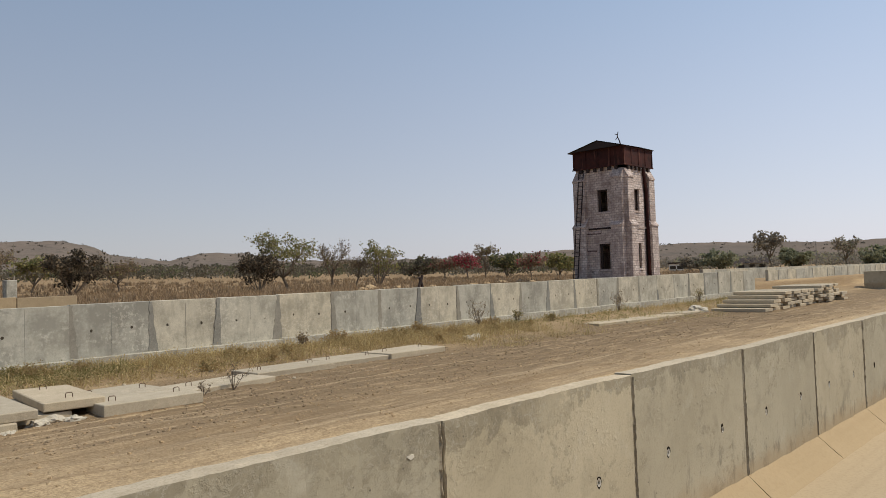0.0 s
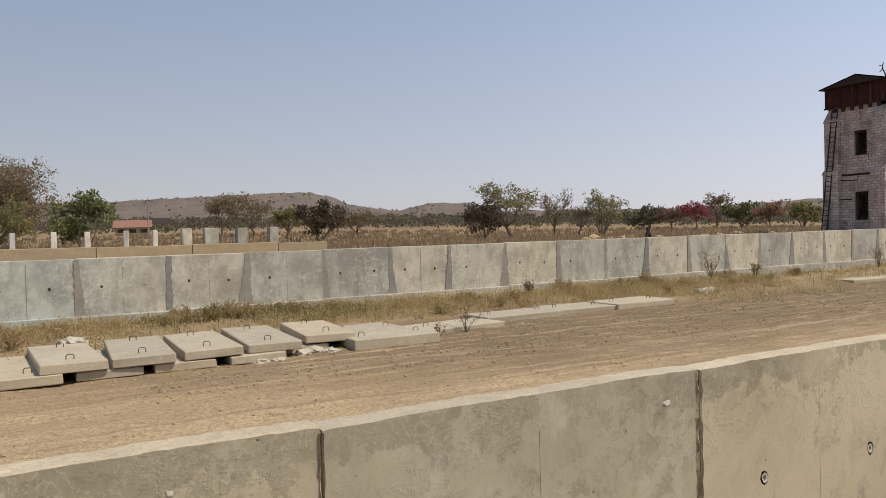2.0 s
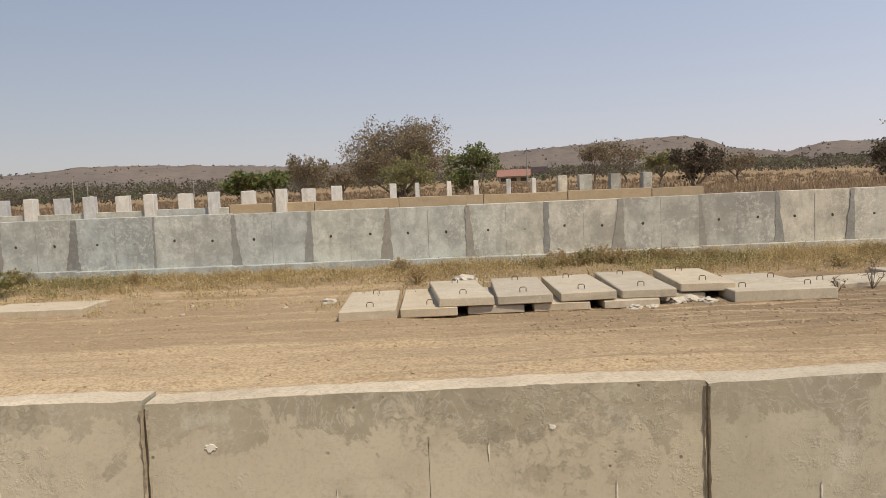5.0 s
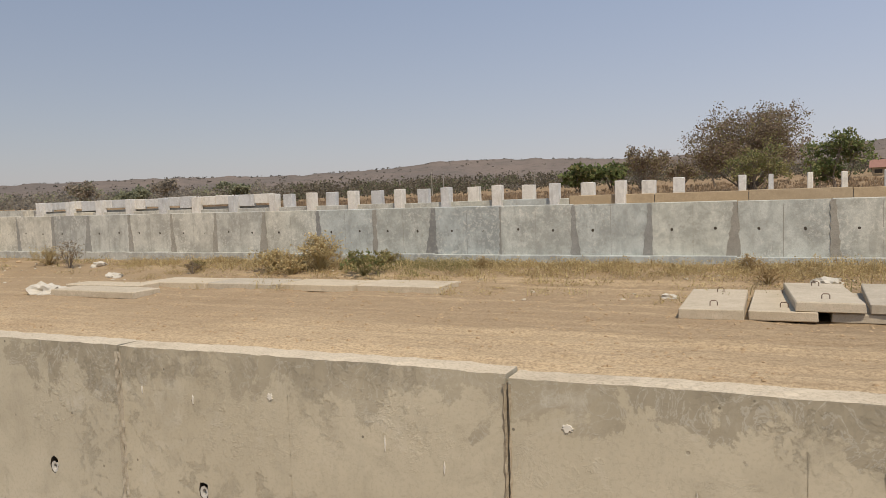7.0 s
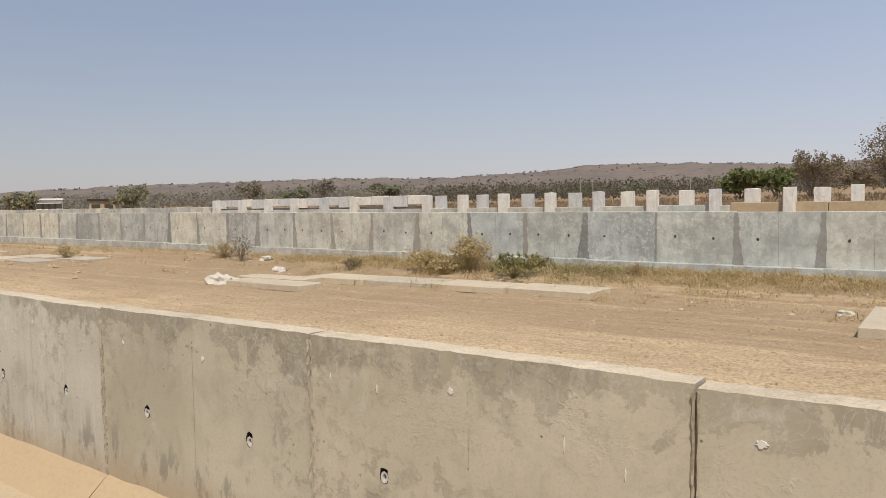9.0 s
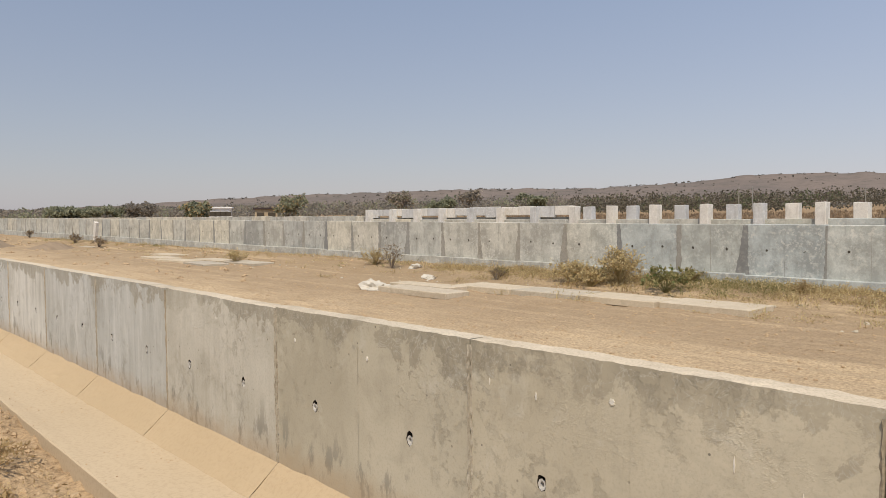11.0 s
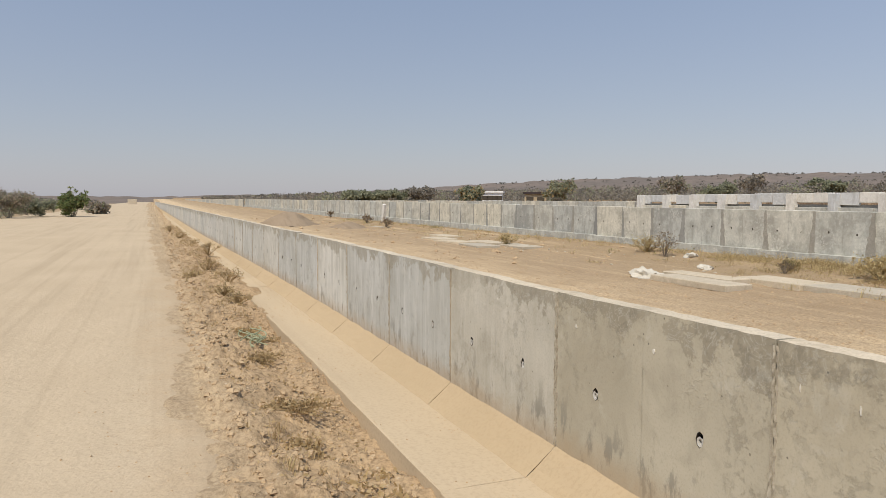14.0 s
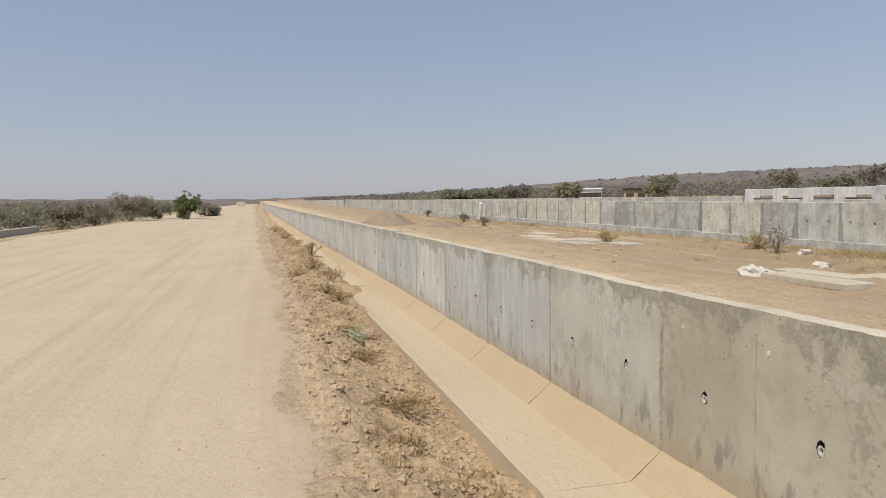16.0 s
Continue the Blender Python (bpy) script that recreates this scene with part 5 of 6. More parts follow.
G, O, D, K, R = [M_GREEN, M_OLIVE], [M_OLIVE, M_GREEN], [M_DRYLEAF, M_OLIVE], [M_DARKLEAF, M_DRYLEAF], [M_RED, M_DRYLEAF]
BARE = "nearly leafless brown tree in a dry field"
TREES = [
    (34.4, 62, 3.9, 5.4, O, 14, "sparse olive-leaved tree in a dry field", 0.26), (32.3, 60, 2.45, 3.4, K, 22, "dark brown-leaved bush in a dry field", 0.26),
    (37.8, 63, 3.2, 3.0, D, 4, BARE, 0.2), (41.4, 65, 3.2, 3.9, O, 10, "rounded olive tree in a dry field", 0.24), (39.6, 66, 2.1, 2.0, D, 3, BARE, 0.18),
    (19.4, 72, 2.85, 5.6, K, 22, "dark-leaved bushy tree in a dry field", 0.3), (12.3, 95, 3.35, 5.8, D, 10, BARE, 0.22), (14.7, 98, 3.3, 5.4, D, 9, BARE, 0.22),
    (17.0, 85, 2.2, 4.0, O, 8, "olive scrub tree in a dry field", 0.3), (22.5, 80, 2.0, 4.0, D, 6, BARE, 0.28),
    (-2.9, 70, 5.55, 10.6, [M_DRYLEAF, M_OLIVE], 40, "large spreading tree with dense brown twigs to the ground", 0.24), (-2.3, 52, 2.75, 4.2, O, 26, "low rounded olive-green tree before a larger tree", 0.24),
    (2.8, 60, 3.25, 4.6, G, 26, "bright green rounded tree", 0.26), (-10.1, 95, 3.3, 6.2, D, 14, "umbrella-shaped brown tree in open scrubland", 0.24),
    (-14.7, 100, 2.35, 5.0, G, 12, "dense green bushy tree", 0.35), (-12.3, 102, 2.3, 5.0, G, 10, "dense green bushy tree", 0.35), (-5.0, 100, 2.5, 4.5, D, 5, BARE, 0.24), (-7.2, 90, 1.9, 4.0, D, 7, BARE, 0.28),
    (46.6, 100, 1.75, 4.2, [M_DRYLEAF, M_RED], 7, "scrubby tree with scattered crimson blossom", 0.26), (48.4, 98, 2.0, 4.6, [M_RED, M_WOOD], 6, "scrubby tree with crimson blossom", 0.24), (53.4, 100, 1.75, 4.2, [M_DRYLEAF, M_RED], 7, "scrubby tree with scattered crimson blossom", 0.26),
    (49.8, 110, 2.5, 4.0, D, 4, BARE, 0.22), (51.5, 105, 2.0, 4.6, [M_WOODGREEN, M_OLIVE], 8, "green bushy tree at the field edge", 0.35), (44.5, 100, 1.7, 5.0, [M_WOOD, M_WOODGREEN], 8, "green bushy tree at the field edge", 0.35), (55.5, 105, 1.7, 4.0, O, 8, "olive bushy tree at the field edge", 0.35),
    (70.8, 120, 2.65, 4.2, K, 6, "thin tall tree with a small dark crown", 0.3), (67.2, 110, 1.5, 5.0, O, 10, "rounded olive tree in open scrubland", 0.35), (72.2, 115, 1.4, 4.5, G, 8, "rounded green tree in open scrubland", 0.35), (75.5, 120, 1.95, 4.2, D, 4, BARE, 0.24), (77.5, 118, 1.3, 6.0, G, 10, "rounded green tree in open scrubland", 0.35), (65.2, 112, 0.9, 3.4, K, 8, "dark low tree in open scrubland", 0.3),
    (-59.9, 100, 1.75, 4.4, [M_OLIVE, M_STRAW], 12, "rounded yellow-green tree beyond the wall", 0.28), (-51.2, 140, 1.85, 5.0, D, 6, BARE, 0.3), (-45.8, 140, 2.0, 5.0, K, 5, BARE, 0.3), (-48.2, 150, 1.6, 6.5, O, 20, "olive tree in scrubland", 0.26), (-41, 150, 1.75, 6.5, G, 20, "green tree in scrubland", 0.26),
    (-66.5, 120, 1.0, 4.5, [M_OLIVE, M_STRAW], 9, "rounded yellow-green tree beyond the wall", 0.4), (-70.4, 130, 1.4, 6.0, K, 18, "dark tree in scrubland", 0.24), (-75.2, 130, 1.0, 6.5, G, 20, "green tree in scrubland", 0.26), (-72.8, 128, 0.95, 6.0, O, 20, "olive tree in scrubland", 0.24),
    (-95.4, 85, 0.85, 2.9, G, 46, "dense dark green bushy tree beside the road", 0.16), (-99.2, 80, .5, 5.0, D, 24, "dry brown thicket beside the road", 0.2), (-101.4, 78, .2, 4.5, D, 24, "dry brown thicket beside the road", 0.2), (-97.6, 88, 0.0, 4.5, O, 24, "olive thicket beside the road", 0.2), (-103.7, 80, 0.0, 4.5, D, 24, "dry brown thicket beside the road", 0.2), (-106.2, 76, 0.0, 5.0, O, 22, "olive thicket beside the road", 0.2), (-93.8, 100, -0.1, 4.0, D, 8, "dry brown thicket beside the road", 0.35),
]
# far trees swap to leaf copies with distance haze put into the colour
HAZE_TINTED = {M_GREEN: M_HAZEGREEN, M_OLIVE: M_HAZEGREEN, M_DARKLEAF: M_HAZEDARK, M_DRYLEAF: M_THICKET}
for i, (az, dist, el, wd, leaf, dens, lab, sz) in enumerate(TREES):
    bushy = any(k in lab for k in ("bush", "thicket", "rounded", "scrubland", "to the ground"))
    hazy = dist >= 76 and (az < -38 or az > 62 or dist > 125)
    mats = [HAZE_TINTED.get(m, m) for m in leaf] if hazy and "dense dark" not in lab else leaf
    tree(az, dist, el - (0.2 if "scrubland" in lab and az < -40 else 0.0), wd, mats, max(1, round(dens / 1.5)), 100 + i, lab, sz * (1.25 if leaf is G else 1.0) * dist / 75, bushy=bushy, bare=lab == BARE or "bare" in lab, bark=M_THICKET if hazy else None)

# Far woodland: clumps of leaves, thick behind the field and thin towards the open side.
WOOD = [(-112, 0.25), (-96, 0.15), (-88, 0.1), (-78, 0.7), (-66, 0.95), (-55, 1.25), (-42, 1.6), (-30, 1.75), (-20, 1.75), (-8, 1.9), (4, 1.75), (14, 1.75), (22, 1.75), (30, 1.55), (44, 1.5), (58, 1.25), (66, 1.0), (80, 0.95)]


def woodland():
    r = random.Random(21)
    mb = MB()
    for k in range(3000):
        az = r.uniform(-112, 80)
        el = np.interp(az, [w[0] for w in WOOD], [w[1] for w in WOOD])
        dist = r.uniform(135, 330)
        x, y, z = at(az, dist)
        if -20 < y - float(bend(x)) < 22:
            continue
        h = (1.65 + dist * math.tan(radians(el)) - z) * r.uniform(0.35, 1.05)
        h = min(max(h, 1.5), 9)
        w = r.uniform(1.6, 3.8)
        q = r.random()
        # clumps out to the sides take the haze-tinted colours
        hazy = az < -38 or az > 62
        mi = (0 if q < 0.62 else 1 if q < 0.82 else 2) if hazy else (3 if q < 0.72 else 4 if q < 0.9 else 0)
        for j in range(64):
            u = Vector((r.gauss(0, 1), r.gauss(0, 1), r.gauss(0, 1))).normalized() * r.uniform(0.4, 1.0)
            mb.card((x + u.x * w, y + u.y * w, z + h * 0.52 + u.z * h * 0.5), dist / 330 * r.uniform(0.6, 1.3), 0.8, mi, r)
    thing("woodland", "belt of scrub trees below the hills, haze in its leaf colours", "woodland", kind="stuff", mb=mb, mats=[M_FARWOOD, M_HAZEDARK, M_HAZEGREEN, M_WOOD, M_WOODGREEN])
    mb = MB()
    for k in range(1300):
        az = r.uniform(-75, 80)
        e = float(np.interp(az, [h[0] for h in HILL], [h[1] for h in HILL]))
        if e < 1.2:
            continue
        q = 1.0 if r.random() < 0.12 else r.uniform(0.3, 0.96)
        dist = 420 + 610 * q ** 0.8
        z = (1030 * math.tan(radians(e)) + 1.6) * float(np.interp(dist, [420, 600, 760, 880, 960, 1030], [-0.02, 0.16, 0.46, 0.8, 0.95, 1.0])) - 1.4
        s = r.uniform(1.6, 3.4)
        x, y = dist * math.sin(radians(az)), dist * math.cos(radians(az))
        for j in range(7):
            mb.card((x + r.gauss(0, s * 0.35), y + r.gauss(0, s * 0.35), z + r.uniform(0, s * 0.6)), s * 0.7, 0.8, 0, r)
    thing("hill_scrub", "scattered dark shrubs on the hillsides", "shrubs", kind="stuff", mb=mb, mats=[M_HILLSCRUB])


woodland()


def thicket():
    r = random.Random(22)
    mb = MB()
    for k in range(420):
        az, dist = r.uniform(-114, -91), r.uniform(72, 130)
        x, y, z = at(az, dist)
        if y > -16:
            continue
        h, w, mi = r.uniform(0.7, 1.9), r.uniform(1.2, 2.6), r.choice((0, 0, 1, 2))
        for j in range(130):
            u = Vector((r.gauss(0, 1), r.gauss(0, 1), r.gauss(0, 1))).normalized() * r.uniform(0.3, 1.0)
            mb.card((x + u.x * w, y + u.y * w, z + h * 0.5 + u.z * h * 0.5), r.uniform(0.12, 0.28), 0.7, mi, r)
    # all three colours have distance haze mixed in
    thing("roadside_thicket", "low dry thicket beside the sandy road", "thicket", kind="stuff", mb=mb, mats=[M_THICKET, M_HAZEGREEN, M_HAZEDARK])


thicket()


# ---- dry grass and scrub ----
def blades(mb, x, y, z, n, h, spread, r, mi, wid=0.012):
    for k in range(n):
        a, lean = r.uniform(0, 6.28), r.uniform(0.1, 0.9) * spread
        hx, hy, hh = math.cos(a) * lean, math.sin(a) * lean, h * r.uniform(0.5, 1.1)
        px, py = x + r.gauss(0, spread * 0.35), y + r.gauss(0, spread * 0.35)
        w = wid * r.uniform(0.6, 1.6)
        c, s = math.cos(a + 1.57) * w, math.sin(a + 1.57) * w
        mb.add([(px - c, py - s, z - 0.02), (px + c, py + s, z - 0.02), (px + hx * 0.5 + c * 0.8, py + hy * 0.5 + s * 0.8, z + hh * 0.65), (px + hx * 0.5 - c * 0.8, py + hy * 0.5 - s * 0.8, z + hh * 0.65), (px + hx, py + hy, z + hh)],
               [(0, 1, 2, 3), (3, 2, 4)], mi)


def grass():
    r = random.Random(31)
    mb = MB()
    for k in range(7500):
        x = r.uniform(-70, 48) if r.random() < 0.45 else r.uniform(-20, 22)
        y = 17.6 - abs(r.gauss(0, 1.25 if x > 4 else 0.8)) if r.random() < 0.85 else r.uniform(13.2, 17.8)
        dense = (0.85 if x > 4 else 0.6 if x > -17 else 0.25) * (0.35 + 0.9 * float(vnoise(x * 0.35, y * 0.6 + 50)))
        if r.random() > dense or 4 < x < 16 and y < 15.5:
            continue
        z = float(ground_z(x, y))
        h = r.uniform(0.05, 0.25) * (1.4 if x > 0 else 1.0)
        green = vnoise(x * 0.3 + 90, y * 0.3) > (0.56 if x > 0 else 0.6)
        blades(mb, x, y, z, r.randint(3, 6), h, 0.3, r, (1 if not green else 2) if r.random() < 0.6 else 0, 0.007)
        for j in range(46):
            q = r.gauss(0, 0.17)
            mb.card((x + q, y + r.gauss(0, 0.17), z + r.uniform(0.0, h) * max(0.2, 1 - 2.2 * abs(q))), 0.035 * r.uniform(0.6, 1.5), 0.6, (1 if not green else 2) if r.random() < 0.6 else 0, r)
    thing("dry_scrub_strip", "dry straw-coloured weeds and scrub along the wall foot", "dry grass", kind="stuff", mb=mb, mats=[M_PALESTRAW, M_SCRUB, M_OLIVE])
    mb = MB()
    for k in range(700):
        x, y = 8 - 60 * r.random() ** 1.3, r.uniform(0.35, 1.28)
        if vnoise(x * 0.7 + 60, y * 1.2) < 0.5:
            continue
        blades(mb, x, y, float(ground_z(x, y)), r.randint(8, 16), r.uniform(0.03, 0.11), 0.09, r, 0 if r.random() < 0.6 else 1, 0.003)
    thing("verge_grass", "short dry straw tufts on the broken earth verge", "dry grass", kind="stuff", mb=mb, mats=[M_STRAW, M_SCRUB])
    mb = MB()
    for k in range(9000):
        az, dist = r.uniform(-45, 66), 28 + 90 * r.random() ** 1.5
        x, y = dist * math.sin(radians(az)), dist * math.cos(radians(az))
        if y < 27 and x < 10 or y < 20.5:
            continue
        z = float(ground_z(x, y))
        blades(mb, x, y, z, 11, r.uniform(0.2, 0.55), 0.5, r, 1 if r.random() < 0.25 else 2, 0.0004 * dist)
    thing("field_grass", "tall dry brown grass in the open field", "dry grass", kind="stuff", mb=mb, mats=[M_STRAW, M_DRYLEAF, M_FIELD])


grass()


def bush(x, y, h, w, mats, n, seed, label, leafy=0.05, stalk=M_SCRUB):
    """A weed bush: forked stalks with small leaves."""
    r = random.Random(seed)
    z = float(ground_z(x, y))
    st, lv = MB(), MB()
    for k in range(n):
        a, s = r.uniform(0, 6.28), r.uniform(0.1, 1.0)
        tip = Vector((math.cos(a) * s * w / 2, math.sin(a) * s * w / 2, h * r.uniform(0.55, 1.05) * (1 - 0.45 * s * s)))
        mid = tip * 0.5 + Vector((r.gauss(0, 0.03), r.gauss(0, 0.03), h * 0.1))
        st.tube([(0, 0, -0.03), tuple(mid), tuple(tip)], [0.008, 0.006, 0.002], 3, cap=False)
        for j in range(r.randint(2, 4)):
            b = mid.lerp(tip, r.random())
            e = b + Vector((r.gauss(0, 0.1), r.gauss(0, 0.1), r.uniform(0.03, 0.16))) * (h / 0.6)
            st.tube([tuple(b), tuple(e)], [0.004, 0.0015], 3, cap=False)
            for q in range(5):
                lv.card(b.lerp(e, r.random()) + Vector((r.gauss(0, 0.02), r.gauss(0, 0.02), r.gauss(0, 0.02))), leafy * r.uniform(0.6, 1.4), 0.6, 0 if r.random() < 0.8 else 1, r)
    ob = thing("dry_bush", label, "bush", pose(x, y, z))
    part("stalk", st, stalk, ob)
    part("foliage", lv, mats, ob)
    return ob


ST = [M_PALESTRAW, M_STRAW]
bush(-11.95, 16.4, 1.0, 1.35, ST, 90, 1, "large straw-coloured dry bush by the wall", 0.075, M_PALESTRAW)
bush(-13.4, 16.3, 0.62, 1.6, ST, 80, 2, "straw-coloured dry bush by the wall", 0.07, M_PALESTRAW)
bush(-12.6, 16.0, 0.45, 1.3, ST, 50, 3, "low straw-coloured dry bush by the wall", 0.07, M_PALESTRAW)
bush(-10.25, 15.9, 0.66, 1.7, [M_OLIVE, M_GREEN], 34, 13, "spreading green bush among dry weeds", 0.1, M_OLIVE)
bush(-21.5, 16.2, 0.9, 0.9, [M_DRYLEAF, M_SCRUB], 26, 4, "brown twiggy weed by the wall", 0.05, M_BARK)
bush(-23.0, 16.6, 0.6, 1.6, ST, 60, 5, "straw-coloured dry bush by the wall")
bush(-15.9, 15.8, 0.4, 0.5, [M_DRYLEAF, M_SCRUB], 16, 6, "brown twiggy weed by the wall", 0.04, M_BARK)
bush(-30.5, 14.6, 0.6, 1.1, ST, 60, 7, "straw-coloured dry bush among slabs")
bush(7.45, 13.0, 0.62, 0.75, [M_DRYLEAF, M_SCRUB], 9, 8, "sparse dry brown weed beside slabs", 0.03, M_BARK)
bush(6.75, 12.9, 0.3, 0.35, [M_DRYLEAF, M_SCRUB], 8, 9, "small dry brown weed beside slabs", 0.03, M_BARK)
for i, (x, h) in enumerate(((19.9, 1.0), (22.2, 0.6), (29.9, 1.0), (38.4, 0.8), (12.2, 0.45), (3.2, 0.4))):
    bush(x, 17.3, h, h * 0.9, [M_OLIVE, M_SCRUB] if i % 2 else [M_DRYLEAF, M_SCRUB], 20, 20 + i, "thin dry weed against the concrete wall", 0.05, M_BARK)
WEED = [bush(2.0 + k, 17.0, 0.26 + 0.04 * k, 0.95, m, 34, 300 + k, "knee-high branching dry weed at the wall foot", 0.045, M_STRAW) for k, m in enumerate(([M_SCRUB, M_OLIVE], [M_OLIVE, M_SCRUB], [M_STRAW, M_SCRUB], [M_SCRUB, M_STRAW]))]
for k, w in enumerate(WEED):
    tagged(w, group="dry weeds along the far wall")
rw = random.Random(77)
for k in range(34):
    x = rw.uniform(-17, 24)
    y = 17.5 - abs(rw.gauss(0, 0.9 if x > 0 else 0.6))
    if 4 < x < 16 and y < 15.6:
        continue
    copy_thing(rw.choice(WEED), pose(x, y, float(ground_z(x, y)), 0, 0, rw.uniform(0, 360)) @ Matrix.Scale(rw.uniform(0.6, 1.15), 4))
for i, x in enumerate((-52, -60, -77)):
    bush(x, 15.5 + (i % 3) * 0.8, 0.75, 1.2, [M_DRYLEAF, M_SCRUB], 40, 40 + i, "brown twiggy weed far along the lane", 0.08, M_BARK)
for i, (x, y, h) in enumerate(((-24.4, 1.0, 0.75), (-20.5, 0.9, 0.6), (-16.2, 0.95, 0.55), (-15.0, 1.05, 0.4), (-30, 0.9, 0.7), (-36, 0.9, 0.6), (-18.3, 0.7, 0.45), (-13.6, 0.95, 0.35), (-44, 0.9, 0.6))):
    bush(x, y + rw.uniform(-0.35, 0.3), h * 0.55, h * rw.uniform(1.3, 2.2), [M_SCRUB, M_DRYLEAF], 26, 60 + i, "dry brown weed on the broken earth verge", 0.03, M_STRAW)
for i, (x, y) in enumerate(((-10.4, 0.95), (-9.2, 0.8), (-7.0, 0.85), (-6.2, 0.75), (-11.6, 0.9))):
    bush(x, y, 0.06, 0.75, [M_STRAW, M_STRAW], 34, 80 + i, "low creeping dry weed on the broken earth verge", 0.035, M_STRAW)

# ---- distant buildings, poles, odds and ends ----
def house(az, dist, w, d, h, yaw, wall_mat, roof_mat, label, gable=True, wins=3):
    x, y, z = at(az, dist)
    ob = thing("house", label, "house", pose(x, y, z - 0.2, 0, 0, yaw))
    part("wall", MB().box(-w / 2, w / 2, -d / 2, d / 2, 0, h), wall_mat, ob)
    rf = MB()
    if gable:
        o, p = 0.4, h + d * 0.28
        v = [(-w / 2 - o, -d / 2 - o, h - 0.1), (w / 2 + o, -d / 2 - o, h - 0.1), (w / 2 + o, 0, p), (-w / 2 - o, 0, p), (-w / 2 - o, d / 2 + o, h - 0.1), (w / 2 + o, d / 2 + o, h - 0.1)]
        rf.add(v, [(0, 1, 2, 3), (3, 2, 5, 4), (0, 3, 4), (1, 5, 2)])
    else:
        rf.box(-w / 2 - 0.25, w / 2 + 0.25, -d / 2 - 0.25, d / 2 + 0.25, h, h + 0.25)
    part("roof", rf, roof_mat, ob)
    # windows are solid boxes with the unlit inside painted on
    for k in range(wins):
        cx = -w / 2 + w * (k + 0.5) / wins
        wd = part("window", MB().box(cx - 0.5, cx + 0.5, -d / 2 - 0.04, -d / 2 + 0.02, h * 0.35, h * 0.75), M_HOLESHADE, ob, "window opening painted dark on the wall")
        part("sill", MB().box(cx - 0.6, cx + 0.6, -d / 2 - 0.12, -d / 2 + 0.02, h * 0.35 - 0.1, h * 0.35), wall_mat, wd)
    return ob


n = Nodes("faded_red_tiles")
M_TILE = n.done(n.mix(n.noise(2, 4), (0.25, 0.12, 0.09), (0.31, 0.175, 0.135)), 0.9, n.noise(9, 4), 0.03)
n = Nodes("whitewash")
M_WASH = n.done(n.mix(n.noise(1.2, 5), (0.7, 0.68, 0.64), (0.8, 0.78, 0.75)), 0.9, n.noise(12, 4), 0.01)
house(6.2, 128, 5, 4, 1.5, -8, M_BUFF, M_TILE, "low village house with faded red roof")
house(7.9, 150, 4, 4, 1.8, 0, M_FAR, M_SHEET, "small pale village house")
house(-64.8, 125, 3.2, 3, 2.0, 60, M_WASH, M_WASH, "white flat-roofed house beyond the wall", False, 4)
house(-61.6, 105, 3.0, 2.5, 1.7, 62, M_BUFF, M_SHEET, "ruined brown hut beyond the wall", False, 2)
house(69.4, 140, 5, 3, 1.3, -70, M_FAR, M_SHEET, "long low shed far behind the wall", True, 3)
house(64.2, 135, 2.4, 2.5, 1.5, -64, M_WASH, M_SHEET, "small whitewashed hut with dark roof", False, 2)
for az, dist, el in ((-26.1, 115, 1.9), (-25.2, 112, 1.9), (-18.1, 120, 1.75), (7.2, 110, 3.1), (16.0, 112, 3.25), (73.6, 140, 1.6), (22.0, 130, 2.4)):
    x, y, z = at(az, dist)
    h = 1.65 + dist * math.tan(radians(el)) - z
    p = thing("utility_pole", "slender grey utility pole in the open country", "pole", pose(x, y, z), "distant utility poles")
    part("shaft", MB().tube([(0, 0, -0.3), (0, 0, h)], [0.09, 0.06], 6), M_MORTAR, p)
    part("crossarm", MB().box(-0.22, 0.22, -0.04, 0.04, h - 0.4, h - 0.33), M_SHEET, p)
tp = thing("timber_prop", "pair of dark leaning timber props on the fill", "props", pose(20.7, 21.0, float(ground_z(20.7, 21))))
part("leg", MB().tube([(-0.45, 0, -0.1), (0.12, 0, 1.05)], 0.06, 6), M_SHEET, tp)
part("leg", MB().tube([(0.4, 0, -0.1), (-0.05, 0, 0.98)], 0.06, 6), M_SHEET, tp)
thing("concrete_beam", "long grey concrete beam lying beyond the road", "beam", pose(-62, -19.2, float(ground_z(-62, -19)) + 0.02, 0, 0, 0), mb=MB().bbox(-9, 9, -0.25, 0.25, -0.1, 0.5, 0.03, 0.02), mats=M_SLAB)

# low pale parapet where the road ends at a crossing
px, py, _ = at(-91.3, 300)
thing("parapet_wall", "low pale parapet wall at the end of the road", "wall", pose(px, py, -0.3, 0, 0, 90), kind="structure", mb=MB().bbox(-2.4, 0.8, -0.3, 0.3, 0, 2.0, 0.05, 0.03), mats=M_SLAB)

